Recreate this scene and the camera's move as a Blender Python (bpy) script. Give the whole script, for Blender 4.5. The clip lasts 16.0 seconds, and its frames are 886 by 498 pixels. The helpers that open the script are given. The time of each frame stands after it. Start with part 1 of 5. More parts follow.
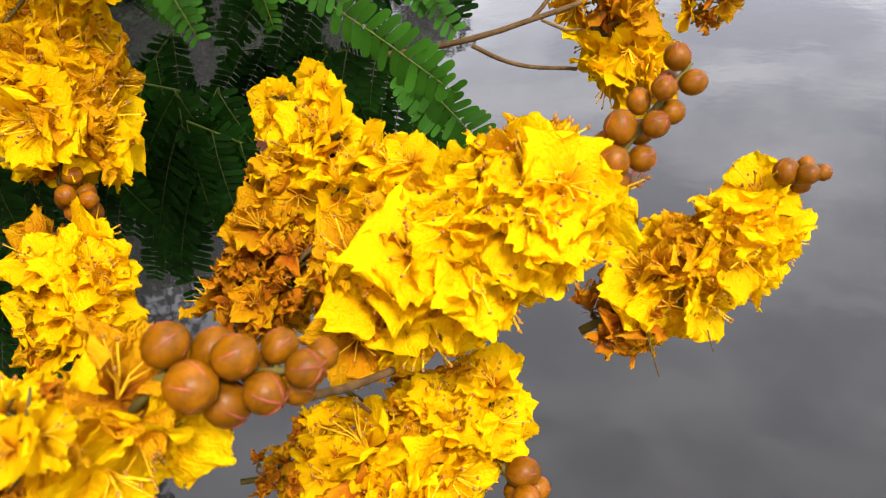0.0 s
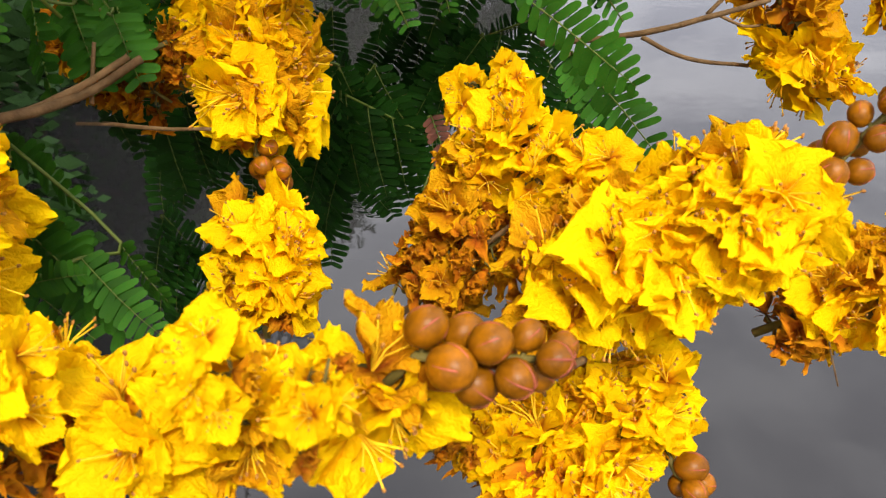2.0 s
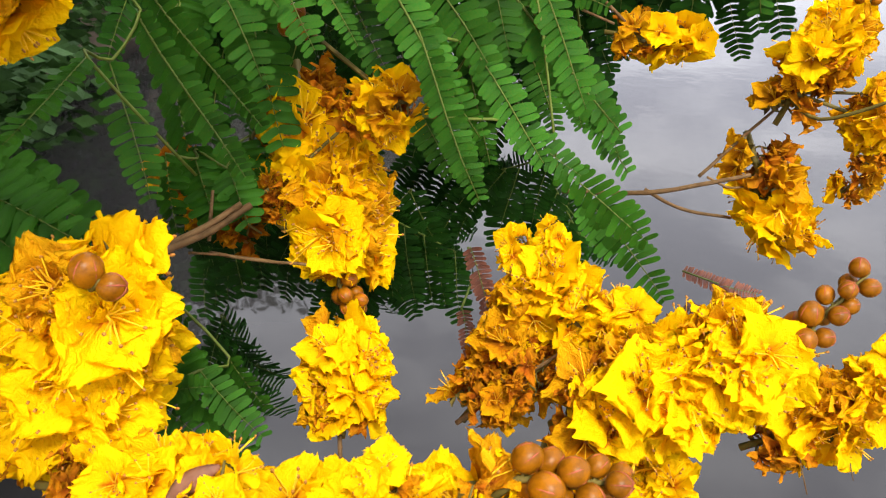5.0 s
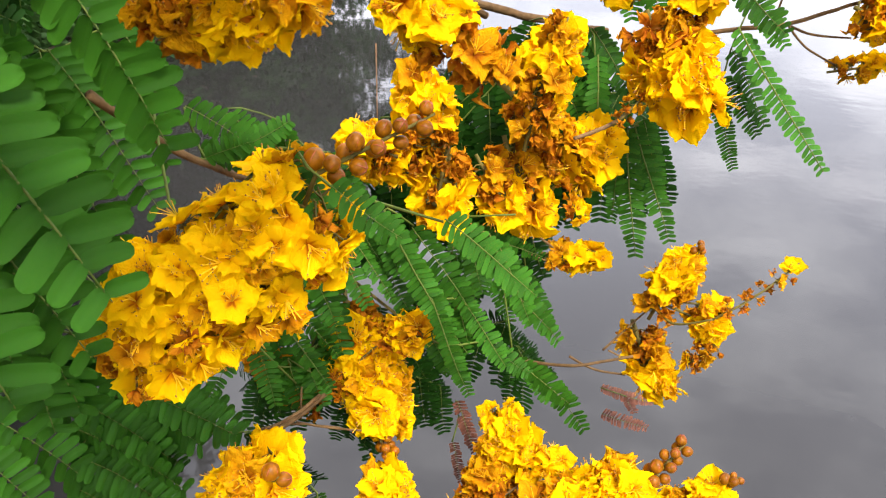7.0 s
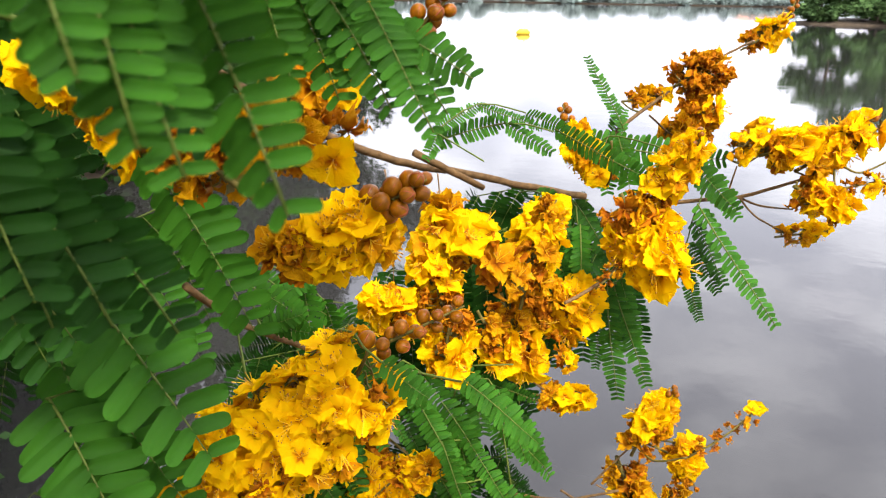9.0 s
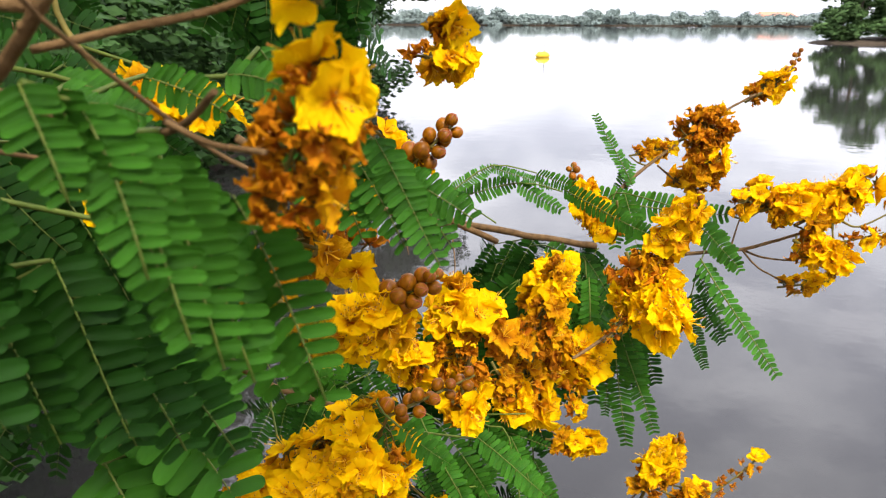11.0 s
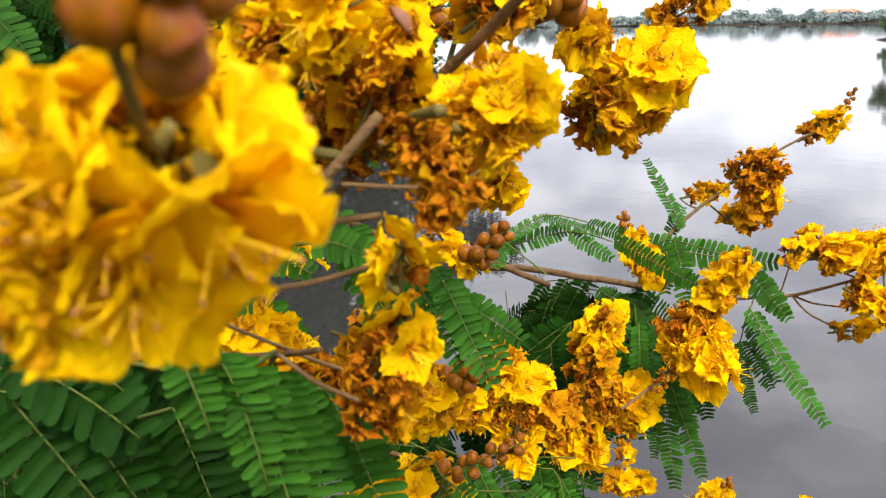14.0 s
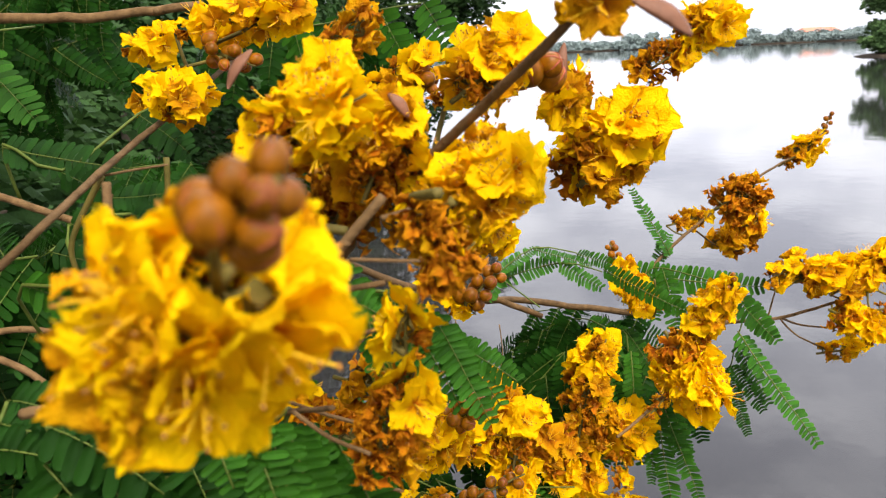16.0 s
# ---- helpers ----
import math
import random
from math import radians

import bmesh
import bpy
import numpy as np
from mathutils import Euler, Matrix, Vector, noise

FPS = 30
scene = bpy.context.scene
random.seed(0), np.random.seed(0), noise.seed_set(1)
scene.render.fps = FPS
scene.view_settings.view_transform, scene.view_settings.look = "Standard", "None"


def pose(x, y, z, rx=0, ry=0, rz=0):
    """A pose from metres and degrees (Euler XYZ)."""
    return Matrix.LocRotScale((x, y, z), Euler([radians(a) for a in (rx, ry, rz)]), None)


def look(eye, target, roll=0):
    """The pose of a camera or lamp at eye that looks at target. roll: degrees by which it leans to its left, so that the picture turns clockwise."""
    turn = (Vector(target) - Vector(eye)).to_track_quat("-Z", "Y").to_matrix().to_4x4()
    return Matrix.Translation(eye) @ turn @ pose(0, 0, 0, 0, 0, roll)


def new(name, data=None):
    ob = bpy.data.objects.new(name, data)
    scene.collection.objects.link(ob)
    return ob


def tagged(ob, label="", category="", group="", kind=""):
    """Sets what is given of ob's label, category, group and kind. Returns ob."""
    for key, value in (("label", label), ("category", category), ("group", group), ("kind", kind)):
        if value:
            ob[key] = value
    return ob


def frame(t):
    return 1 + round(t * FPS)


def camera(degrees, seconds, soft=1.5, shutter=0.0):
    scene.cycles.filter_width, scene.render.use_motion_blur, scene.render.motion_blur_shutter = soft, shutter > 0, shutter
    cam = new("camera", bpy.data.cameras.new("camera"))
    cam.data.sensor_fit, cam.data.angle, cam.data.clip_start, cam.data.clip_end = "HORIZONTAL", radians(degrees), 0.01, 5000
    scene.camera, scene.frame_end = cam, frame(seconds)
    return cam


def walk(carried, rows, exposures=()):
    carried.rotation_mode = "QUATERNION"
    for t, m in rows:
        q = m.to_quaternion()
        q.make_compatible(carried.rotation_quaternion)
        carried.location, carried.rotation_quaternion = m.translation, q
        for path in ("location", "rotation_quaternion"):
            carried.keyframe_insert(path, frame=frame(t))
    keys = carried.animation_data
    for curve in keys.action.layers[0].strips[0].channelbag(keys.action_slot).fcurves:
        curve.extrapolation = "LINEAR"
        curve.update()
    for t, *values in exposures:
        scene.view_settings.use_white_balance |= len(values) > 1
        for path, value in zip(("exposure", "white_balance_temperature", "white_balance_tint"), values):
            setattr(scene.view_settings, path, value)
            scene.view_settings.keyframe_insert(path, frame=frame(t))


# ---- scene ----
cam = camera(59.1, 16.0, soft=1.1)
PATH = [
    (0, (0.8180, 0.8057, 2.2814), (1.0293, 1.6356, 1.7650), -4.83),
    (0.5, (0.8128, 0.8049, 2.2804), (1.0108, 1.6352, 1.7594), -4.76),
    (1, (0.8052, 0.8098, 2.2884), (0.9677, 1.6369, 1.7503), -4.13),
    (1.5, (0.7937, 0.8104, 2.2911), (0.9252, 1.6381, 1.7454), -4.22),
    (2, (0.7886, 0.8091, 2.2908), (0.8996, 1.6430, 1.7502), -4.30),
    (2.5, (0.7835, 0.8098, 2.2924), (0.8987, 1.6552, 1.7708), -3.73),
    (3, (0.7784, 0.8070, 2.2945), (0.9174, 1.6720, 1.8123), -3.08),
    (5.5, (0.7285, 0.7597, 2.3621), (0.9178, 1.6211, 1.8909), 0.88),
    (6, (0.7016, 0.7349, 2.3882), (0.9330, 1.6069, 1.9568), 1.05),
    (6.5, (0.6960, 0.7113, 2.4352), (0.9450, 1.5805, 2.0079), 0.89),
    (7, (0.6960, 0.6666, 2.5072), (0.9390, 1.5280, 2.0612), 0.29),
    (7.5, (0.6710, 0.6419, 2.5272), (0.9527, 1.5103, 2.1192), 1.39),
    (8, (0.6609, 0.6301, 2.5392), (0.9559, 1.5115, 2.1703), 1.77),
    (8.5, (0.6592, 0.6262, 2.5467), (0.9541, 1.5216, 2.2130), 1.38),
    (9, (0.6585, 0.6190, 2.5568), (0.9482, 1.5253, 2.2490), 1.10),
    (11.5, (0.6521, 0.5883, 2.5992), (0.8968, 1.5160, 2.3172), -0.20),
    (12, (0.6498, 0.5825, 2.6070), (0.8638, 1.5156, 2.3180), -0.86),
    (12.5, (0.6490, 0.5729, 2.6128), (0.8644, 1.5106, 2.3402), -0.86),
    (13, (0.6484, 0.5701, 2.6205), (0.8643, 1.5106, 2.3581), -0.65),
    (13.5, (0.6479, 0.5706, 2.6271), (0.8486, 1.5139, 2.3625), -1.39),
    (14, (0.6497, 0.5761, 2.6335), (0.8485, 1.5161, 2.3564), -0.70),
    (14.5, (0.6490, 0.5761, 2.6393), (0.8253, 1.5261, 2.3817), -0.54),
    (15, (0.6469, 0.5690, 2.6420), (0.8323, 1.5180, 2.3868), -1.61),
    (15.5, (0.6450, 0.5629, 2.6438), (0.8499, 1.5123, 2.4060), -2.69),
    (16, (0.6464, 0.5666, 2.6428), (0.8594, 1.5130, 2.3997), -2.43),
]
walk(cam, [(t, look(eye, target, roll)) for t, eye, target, roll in PATH],
     [(0, 1.08), (3, 1.12), (6, 1.38), (8, 1.55), (9.2, 1.4), (11.5, 1.15), (13, 1.12), (16, 1.02)])

cam.data.dof.use_dof = True
cam.data.dof.focus_distance = 0.36
cam.data.dof.aperture_fstop = 48.0

# ---- light: a bright overcast sky with a soft high sun ----
world = bpy.data.worlds.new("sky")
scene.world = world
world.use_nodes = True
wn = world.node_tree.nodes
wl = world.node_tree.links
wn.clear()
w_out = wn.new("ShaderNodeOutputWorld")
w_bg = wn.new("ShaderNodeBackground")
w_sky = wn.new("ShaderNodeTexSky")
w_sky.sky_type = 'NISHITA'
w_sky.sun_disc = False
w_sky.sun_elevation = radians(54)
w_sky.sun_rotation = radians(176)
w_sky.dust_density = 4.0
w_sky.ozone_density = 1.0
w_co = wn.new("ShaderNodeTexCoord")
w_no = wn.new("ShaderNodeTexNoise")
w_no.inputs["Scale"].default_value = 4.5
w_no.inputs["Detail"].default_value = 6.0
w_no.inputs["Roughness"].default_value = 0.55
w_map = wn.new("ShaderNodeMapping")
w_map.inputs["Scale"].default_value = (1.0, 1.0, 2.6)
w_ramp = wn.new("ShaderNodeValToRGB")
w_ramp.color_ramp.elements[0].position = 0.40
w_ramp.color_ramp.elements[0].color = (6.6, 6.7, 7.5, 1)
w_ramp.color_ramp.elements[1].position = 0.62
w_ramp.color_ramp.elements[1].color = (11.2, 11.2, 11.7, 1)
w_sep = wn.new("ShaderNodeSeparateXYZ")
w_high = wn.new("ShaderNodeValToRGB")
w_high.color_ramp.elements[0].position = 0.02
w_high.color_ramp.elements[0].color = (0.75, 0.75, 0.77, 1)
w_high.color_ramp.elements[1].position = 0.45
w_high.color_ramp.elements[1].color = (1.22, 1.22, 1.26, 1)
w_low = w_high.color_ramp.elements.new(0.10)
w_low.color = (0.84, 0.84, 0.87, 1)
w_cloud = wn.new("ShaderNodeMixRGB")
w_cloud.blend_type = 'MULTIPLY'
w_cloud.inputs[0].default_value = 1.0
w_mix = wn.new("ShaderNodeMixRGB")
w_mix.inputs[0].default_value = 0.9
wl.new(w_co.outputs["Generated"], w_map.inputs["Vector"])
wl.new(w_map.outputs["Vector"], w_no.inputs["Vector"])
wl.new(w_no.outputs["Fac"], w_ramp.inputs["Fac"])
wl.new(w_sky.outputs["Color"], w_mix.inputs[1])
wl.new(w_co.outputs["Generated"], w_sep.inputs[0])
wl.new(w_sep.outputs["Z"], w_high.inputs["Fac"])
wl.new(w_ramp.outputs["Color"], w_cloud.inputs[1])
wl.new(w_high.outputs["Color"], w_cloud.inputs[2])
wl.new(w_cloud.outputs["Color"], w_mix.inputs[2])
wl.new(w_mix.outputs["Color"], w_bg.inputs["Color"])
wl.new(w_bg.outputs["Background"], w_out.inputs["Surface"])
w_bg.inputs["Strength"].default_value = 0.125

sun = new("sun", bpy.data.lights.new("sun", 'SUN'))
sun.data.energy = 2.6
sun.data.angle = radians(11)
sun.data.color = (1.0, 0.96, 0.9)
sun.matrix_world = look((0, 0, 10), (-0.06, 0.80, 8.9))


# ---- materials ----
def material(name):
    m = bpy.data.materials.new(name)
    m.use_nodes = True
    nt = m.node_tree
    return m, nt, nt.nodes, nt.links, nt.nodes["Principled BSDF"]


def ramp_node(nodes, *stops):
    r = nodes.new("ShaderNodeValToRGB")
    els = r.color_ramp.elements
    while len(els) < len(stops):
        els.new(0.5)
    for el, (pos, col) in zip(els, stops):
        el.position = pos
        el.color = (*col, 1)
    return r


def noise_node(nodes, scale, detail=4.0, rough=0.6):
    n = nodes.new("ShaderNodeTexNoise")
    n.inputs["Scale"].default_value = scale
    n.inputs["Detail"].default_value = detail
    n.inputs["Roughness"].default_value = rough
    return n


def thin_material(name, tip, mid, base, rough, through_share, vary, bump_scale, bump_strength, streak=None, gloss=0.3):
    """A thin living surface: colour runs along the piece (UV v), light passes through it in part."""
    m, nt, nodes, links, bsdf = material(name)
    uv = nodes.new("ShaderNodeTexCoord")
    sep = nodes.new("ShaderNodeSeparateXYZ")
    links.new(uv.outputs["UV"], sep.inputs[0])
    grad = ramp_node(nodes, (0.0, base), (0.38, mid), (1.0, tip))
    wob = noise_node(nodes, 260.0)
    links.new(uv.outputs["Object"], wob.inputs["Vector"])
    add = nodes.new("ShaderNodeMath")
    add.operation = 'MULTIPLY_ADD'
    add.inputs[1].default_value = 0.35
    links.new(wob.outputs["Fac"], add.inputs[0])
    sub = nodes.new("ShaderNodeMath")
    sub.operation = 'SUBTRACT'
    sub.inputs[1].default_value = 0.17
    links.new(sep.outputs["Y"], sub.inputs[0])
    links.new(sub.outputs[0], add.inputs[2])
    links.new(add.outputs[0], grad.inputs["Fac"])
    colour = grad.outputs["Color"]
    if streak:
        # a stain along the middle of the piece, fading outwards
        away = nodes.new("ShaderNodeMath")
        away.operation = 'SUBTRACT'
        away.inputs[1].default_value = 0.5
        links.new(sep.outputs["X"], away.inputs[0])
        absn = nodes.new("ShaderNodeMath")
        absn.operation = 'ABSOLUTE'
        links.new(away.outputs[0], absn.inputs[0])
        mul = nodes.new("ShaderNodeMath")
        mul.operation = 'MULTIPLY_ADD'
        mul.inputs[1].default_value = 1.6
        links.new(absn.outputs[0], mul.inputs[0])
        links.new(add.outputs[0], mul.inputs[2])
        sr = ramp_node(nodes, (0.22, (0.85, 0.85, 0.85)), (0.5, (0, 0, 0)))
        links.new(mul.outputs[0], sr.inputs["Fac"])
        mx = nodes.new("ShaderNodeMixRGB")
        links.new(sr.outputs["Color"], mx.inputs[0])
        links.new(colour, mx.inputs[1])
        mx.inputs[2].default_value = (*streak, 1)
        colour = mx.outputs["Color"]
    info = nodes.new("ShaderNodeObjectInfo")
    geo = nodes.new("ShaderNodeNewGeometry")
    mixr = nodes.new("ShaderNodeMath")
    mixr.operation = 'ADD'
    links.new(info.outputs["Random"], mixr.inputs[0])
    links.new(geo.outputs["Random Per Island"], mixr.inputs[1])
    rng = nodes.new("ShaderNodeMapRange")
    rng.inputs["From Max"].default_value = 2.0
    rng.inputs["To Min"].default_value = 1 - vary
    rng.inputs["To Max"].default_value = 1 + vary
    links.new(mixr.outputs[0], rng.inputs["Value"])
    hsv = nodes.new("ShaderNodeHueSaturation")
    links.new(colour, hsv.inputs["Color"])
    links.new(rng.outputs[0], hsv.inputs["Value"])
    blot = noise_node(nodes, 90.0)
    links.new(uv.outputs["Object"], blot.inputs["Vector"])
    hr = nodes.new("ShaderNodeMapRange")
    hr.inputs["To Min"].default_value = 0.5 - 0.05 * vary * 2
    hr.inputs["To Max"].default_value = 0.5 + 0.05 * vary * 2
    links.new(blot.outputs["Fac"], hr.inputs["Value"])
    links.new(hr.outputs[0], hsv.inputs["Hue"])
    links.new(hsv.outputs["Color"], bsdf.inputs["Base Color"])
    bsdf.inputs["Roughness"].default_value = rough
    bsdf.inputs["Specular IOR Level"].default_value = gloss if not streak else 0.05
    if streak:
        bn = nodes.new("ShaderNodeTexWave")
        bn.bands_direction = 'X'
        bn.inputs["Scale"].default_value = 3.4
        bn.inputs["Distortion"].default_value = 11.0
        bn.inputs["Detail"].default_value = 3.0
        bn.inputs["Detail Scale"].default_value = 2.2
        links.new(uv.outputs["UV"], bn.inputs["Vector"])
        fine = noise_node(nodes, 420.0, 4.0, 0.65)
        links.new(uv.outputs["Object"], fine.inputs["Vector"])
        both = nodes.new("ShaderNodeMath")
        both.operation = 'MULTIPLY_ADD'
        both.inputs[1].default_value = 2.2
        links.new(fine.outputs["Fac"], both.inputs[0])
        links.new(bn.outputs["Fac"], both.inputs[2])
        bn = both
    else:
        bn = noise_node(nodes, bump_scale, 3.0)
        links.new(uv.outputs["Object"], bn.inputs["Vector"])
    bump = nodes.new("ShaderNodeBump")
    bump.inputs["Strength"].default_value = bump_strength
    bump.inputs["Distance"].default_value = 0.0012 if streak else 0.0006
    links.new(bn.outputs[0], bump.inputs["Height"])
    links.new(bump.outputs[0], bsdf.inputs["Normal"])
    tr = nodes.new("ShaderNodeBsdfTranslucent")
    links.new(hsv.outputs["Color"], tr.inputs["Color"])
    links.new(bump.outputs[0], tr.inputs["Normal"])
    mixs = nodes.new("ShaderNodeMixShader")
    mixs.inputs[0].default_value = through_share
    links.new(bsdf.outputs[0], mixs.inputs[1])
    links.new(tr.outputs[0], mixs.inputs[2])
    links.new(mixs.outputs[0], nodes["Material Output"].inputs["Surface"])
    return m


PETAL = thin_material("petal_yellow", (0.92, 0.580, 0.001), (0.90, 0.525, 0.001), (0.60, 0.18, 0.001), 0.7, 0.42, 0.12, 900.0, 0.4, (0.40, 0.08, 0.003))
AGEING = thin_material("petal_amber", (0.74, 0.37, 0.003), (0.60, 0.235, 0.003), (0.30, 0.075, 0.003), 0.6, 0.3, 0.2, 900.0, 0.6, (0.28, 0.06, 0.004))
WITHERED = thin_material("petal_withered", (0.46, 0.175, 0.003), (0.30, 0.082, 0.003), (0.10, 0.022, 0.002), 0.75, 0.25, 0.4, 700.0, 0.8, gloss=0.06)
LEAFLET = thin_material("leaflet_green", (0.032, 0.110, 0.008), (0.027, 0.095, 0.007), (0.020, 0.072, 0.005), 0.42, 0.30, 0.55, 500.0, 0.35, gloss=0.08)
# darker copy of the green leaflet; shade among the leaves is in its colour
LEAFLET_SHADED = thin_material("leaflet_shaded_green", (0.013, 0.050, 0.005), (0.011, 0.042, 0.004), (0.009, 0.032, 0.003), 0.42, 0.22, 0.5, 500.0, 0.35, gloss=0.07)


DRY_LEAF = thin_material("leaflet_dry", (0.22, 0.085, 0.05), (0.16, 0.06, 0.04), (0.12, 0.05, 0.03), 0.6, 0.25, 0.3, 500.0, 0.5, gloss=0.2)


def solid_material(name, a, b, scale, rough, bump_strength=0.3, bump_distance=0.0008, lines=None):
    m, nt, nodes, links, bsdf = material(name)
    co = nodes.new("ShaderNodeTexCoord")
    n = noise_node(nodes, scale, 5.0)
    links.new(co.outputs["Object"], n.inputs["Vector"])
    r = ramp_node(nodes, (0.32, a), (0.68, b))
    links.new(n.outputs["Fac"], r.inputs["Fac"])
    info = nodes.new("ShaderNodeObjectInfo")
    rng = nodes.new("ShaderNodeMapRange")
    rng.inputs["To Min"].default_value = 0.78
    rng.inputs["To Max"].default_value = 1.2
    links.new(info.outputs["Random"], rng.inputs["Value"])
    hsv = nodes.new("ShaderNodeHueSaturation")
    links.new(r.outputs["Color"], hsv.inputs["Color"])
    links.new(rng.outputs[0], hsv.inputs["Value"])
    links.new(hsv.outputs["Color"], bsdf.inputs["Base Color"])
    n2 = noise_node(nodes, scale * 6, 4.0)
    links.new(co.outputs["Object"], n2.inputs["Vector"])
    bump = nodes.new("ShaderNodeBump")
    bump.inputs["Strength"].default_value = bump_strength
    bump.inputs["Distance"].default_value = bump_distance
    links.new(n2.outputs["Fac"], bump.inputs["Height"])
    links.new(bump.outputs[0], bsdf.inputs["Normal"])
    bsdf.inputs["Roughness"].default_value = rough
    bsdf.inputs["Specular IOR Level"].default_value = 0.14
    return m


BUD = solid_material("bud_skin", (0.125, 0.042, 0.001), (0.26, 0.088, 0.002), 1.3, 0.32, 0.25, 0.0003)
SEAM = solid_material("bud_seam", (0.20, 0.040, 0.020), (0.34, 0.085, 0.045), 2.0, 0.5)
FILAMENT = solid_material("filament", (0.8, 0.45, 0.01), (0.9, 0.55, 0.015), 400.0, 0.5)
ANTHER = solid_material("anther", (0.3, 0.12, 0.02), (0.4, 0.18, 0.03), 400.0, 0.6)
GREEN_STEM = solid_material("young_stem", (0.075, 0.062, 0.012), (0.15, 0.11, 0.024), 120.0, 0.6)
RIB = solid_material("leaf_rib", (0.05, 0.075, 0.010), (0.09, 0.11, 0.018), 200.0, 0.55)
BARK = solid_material("twig_bark", (0.075, 0.040, 0.014), (0.165, 0.095, 0.038), 160.0, 0.75, 0.6, 0.001)
POD = solid_material("pod_skin", (0.10, 0.04, 0.02), (0.22, 0.10, 0.055), 120.0, 0.5)
TREE_BARK = solid_material("tree_bark", (0.07, 0.055, 0.04), (0.15, 0.12, 0.09), 6.0, 0.85, 0.6, 0.02)
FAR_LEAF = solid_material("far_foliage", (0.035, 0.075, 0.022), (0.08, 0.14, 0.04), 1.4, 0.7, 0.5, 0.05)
# darker than far_foliage: the shade inside the crowns is put into this colour
SHADED_CROWN_LEAF = solid_material("shaded_crown_foliage", (0.012, 0.032, 0.006), (0.028, 0.066, 0.012), 3.0, 0.65, 0.5, 0.02)
# pale grey-green: distance haze is mixed into the leaf colour
HAZED_SHORE_LEAF = solid_material("hazed_shore_foliage", (0.19, 0.235, 0.22), (0.22, 0.265, 0.24), 0.15, 0.95, 0.5, 0.3)
SOIL = solid_material("bank_soil", (0.036, 0.027, 0.018), (0.078, 0.058, 0.039), 3.0, 0.9, 0.8, 0.03)
# tile red paled, with distance haze put into the colour
ROOF = solid_material("roof_tile", (0.38, 0.13, 0.08), (0.48, 0.19, 0.12), 1.0, 0.8)
PLASTER = solid_material("plaster", (0.55, 0.52, 0.48), (0.7, 0.68, 0.63), 0.6, 0.8)
DARK = solid_material("dark_opening", (0.02, 0.02, 0.025), (0.04, 0.04, 0.045), 1.0, 0.4)
FLOAT = solid_material("float_yellow", (0.65, 0.4, 0.03), (0.75, 0.5, 0.05), 6.0, 0.5)


def water_material():
    m, nt, nodes, links, bsdf = material("lake_water")
    co = nodes.new("ShaderNodeTexCoord")
    big = noise_node(nodes, 0.05, 4.0)
    links.new(co.outputs["Object"], big.inputs["Vector"])
    r = ramp_node(nodes, (0.35, (0.016, 0.015, 0.014)), (0.65, (0.026, 0.025, 0.024)))
    links.new(big.outputs["Fac"], r.inputs["Fac"])
    links.new(r.outputs["Color"], bsdf.inputs["Base Color"])
    bsdf.inputs["IOR"].default_value = 1.34
    bsdf.inputs["Roughness"].default_value = 0.03
    rip = noise_node(nodes, 1.6, 3.0)
    links.new(co.outputs["Object"], rip.inputs["Vector"])
    bump = nodes.new("ShaderNodeBump")
    bump.inputs["Strength"].default_value = 0.055
    bump.inputs["Distance"].default_value = 0.05
    links.new(rip.outputs["Fac"], bump.inputs["Height"])
    links.new(bump.outputs[0], bsdf.inputs["Normal"])
    return m


WATER = water_material()


# ---- making meshes ----
def mesh_of(name, verts, faces, mats, mat_index=None, uvs=None, smooth=True):
    me = bpy.data.meshes.new(name)
    me.from_pydata([tuple(v) for v in verts], [], faces)
    for mt in mats:
        me.materials.append(mt)
    if mat_index is not None:
        me.polygons.foreach_set("material_index", mat_index)
    if smooth:
        me.polygons.foreach_set("use_smooth", [True] * len(me.polygons))
    if uvs is not None:
        layer = me.uv_layers.new(name="UVMap")
        idx = np.zeros(len(me.loops), dtype=np.int32)
        me.loops.foreach_get("vertex_index", idx)
        layer.data.foreach_set("uv", np.asarray(uvs, dtype=np.float32)[idx].ravel())
    me.update()
    return me


class Build:
    """Collects pieces of one mesh."""

    def __init__(self):
        self.v, self.f, self.m, self.uv = [], [], [], []

    def add(self, verts, faces, mat=0, uvs=None):
        o = len(self.v)
        self.v += [tuple(p) for p in verts]
        self.f += [tuple(i + o for i in fc) for fc in faces]
        self.m += [mat] * len(faces)
        self.uv += list(uvs) if uvs is not None else [(0.5, 0.9)] * len(verts)

    def mesh(self, name, mats, smooth=True):
        return mesh_of(name, self.v, self.f, mats, self.m, self.uv, smooth)


def tube(pts, radii, sides=6, closed=True):
    pts = [Vector(p) for p in pts]
    verts, faces = [], []
    for i, p in enumerate(pts):
        a = (pts[min(i + 1, len(pts) - 1)] - pts[max(i - 1, 0)]).normalized()
        side = a.cross(Vector((0.13, 0.21, 0.97))).normalized()
        up = side.cross(a)
        for k in range(sides):
            ang = 2 * math.pi * k / sides
            verts.append(p + radii[i] * (math.cos(ang) * side + math.sin(ang) * up))
    for i in range(len(pts) - 1):
        for k in range(sides):
            faces.append((i * sides + k, i * sides + (k + 1) % sides, (i + 1) * sides + (k + 1) % sides, (i + 1) * sides + k))
    if closed:
        faces.append(tuple(reversed(range(sides))))
        faces.append(tuple(range((len(pts) - 1) * sides, len(pts) * sides)))
    return verts, faces


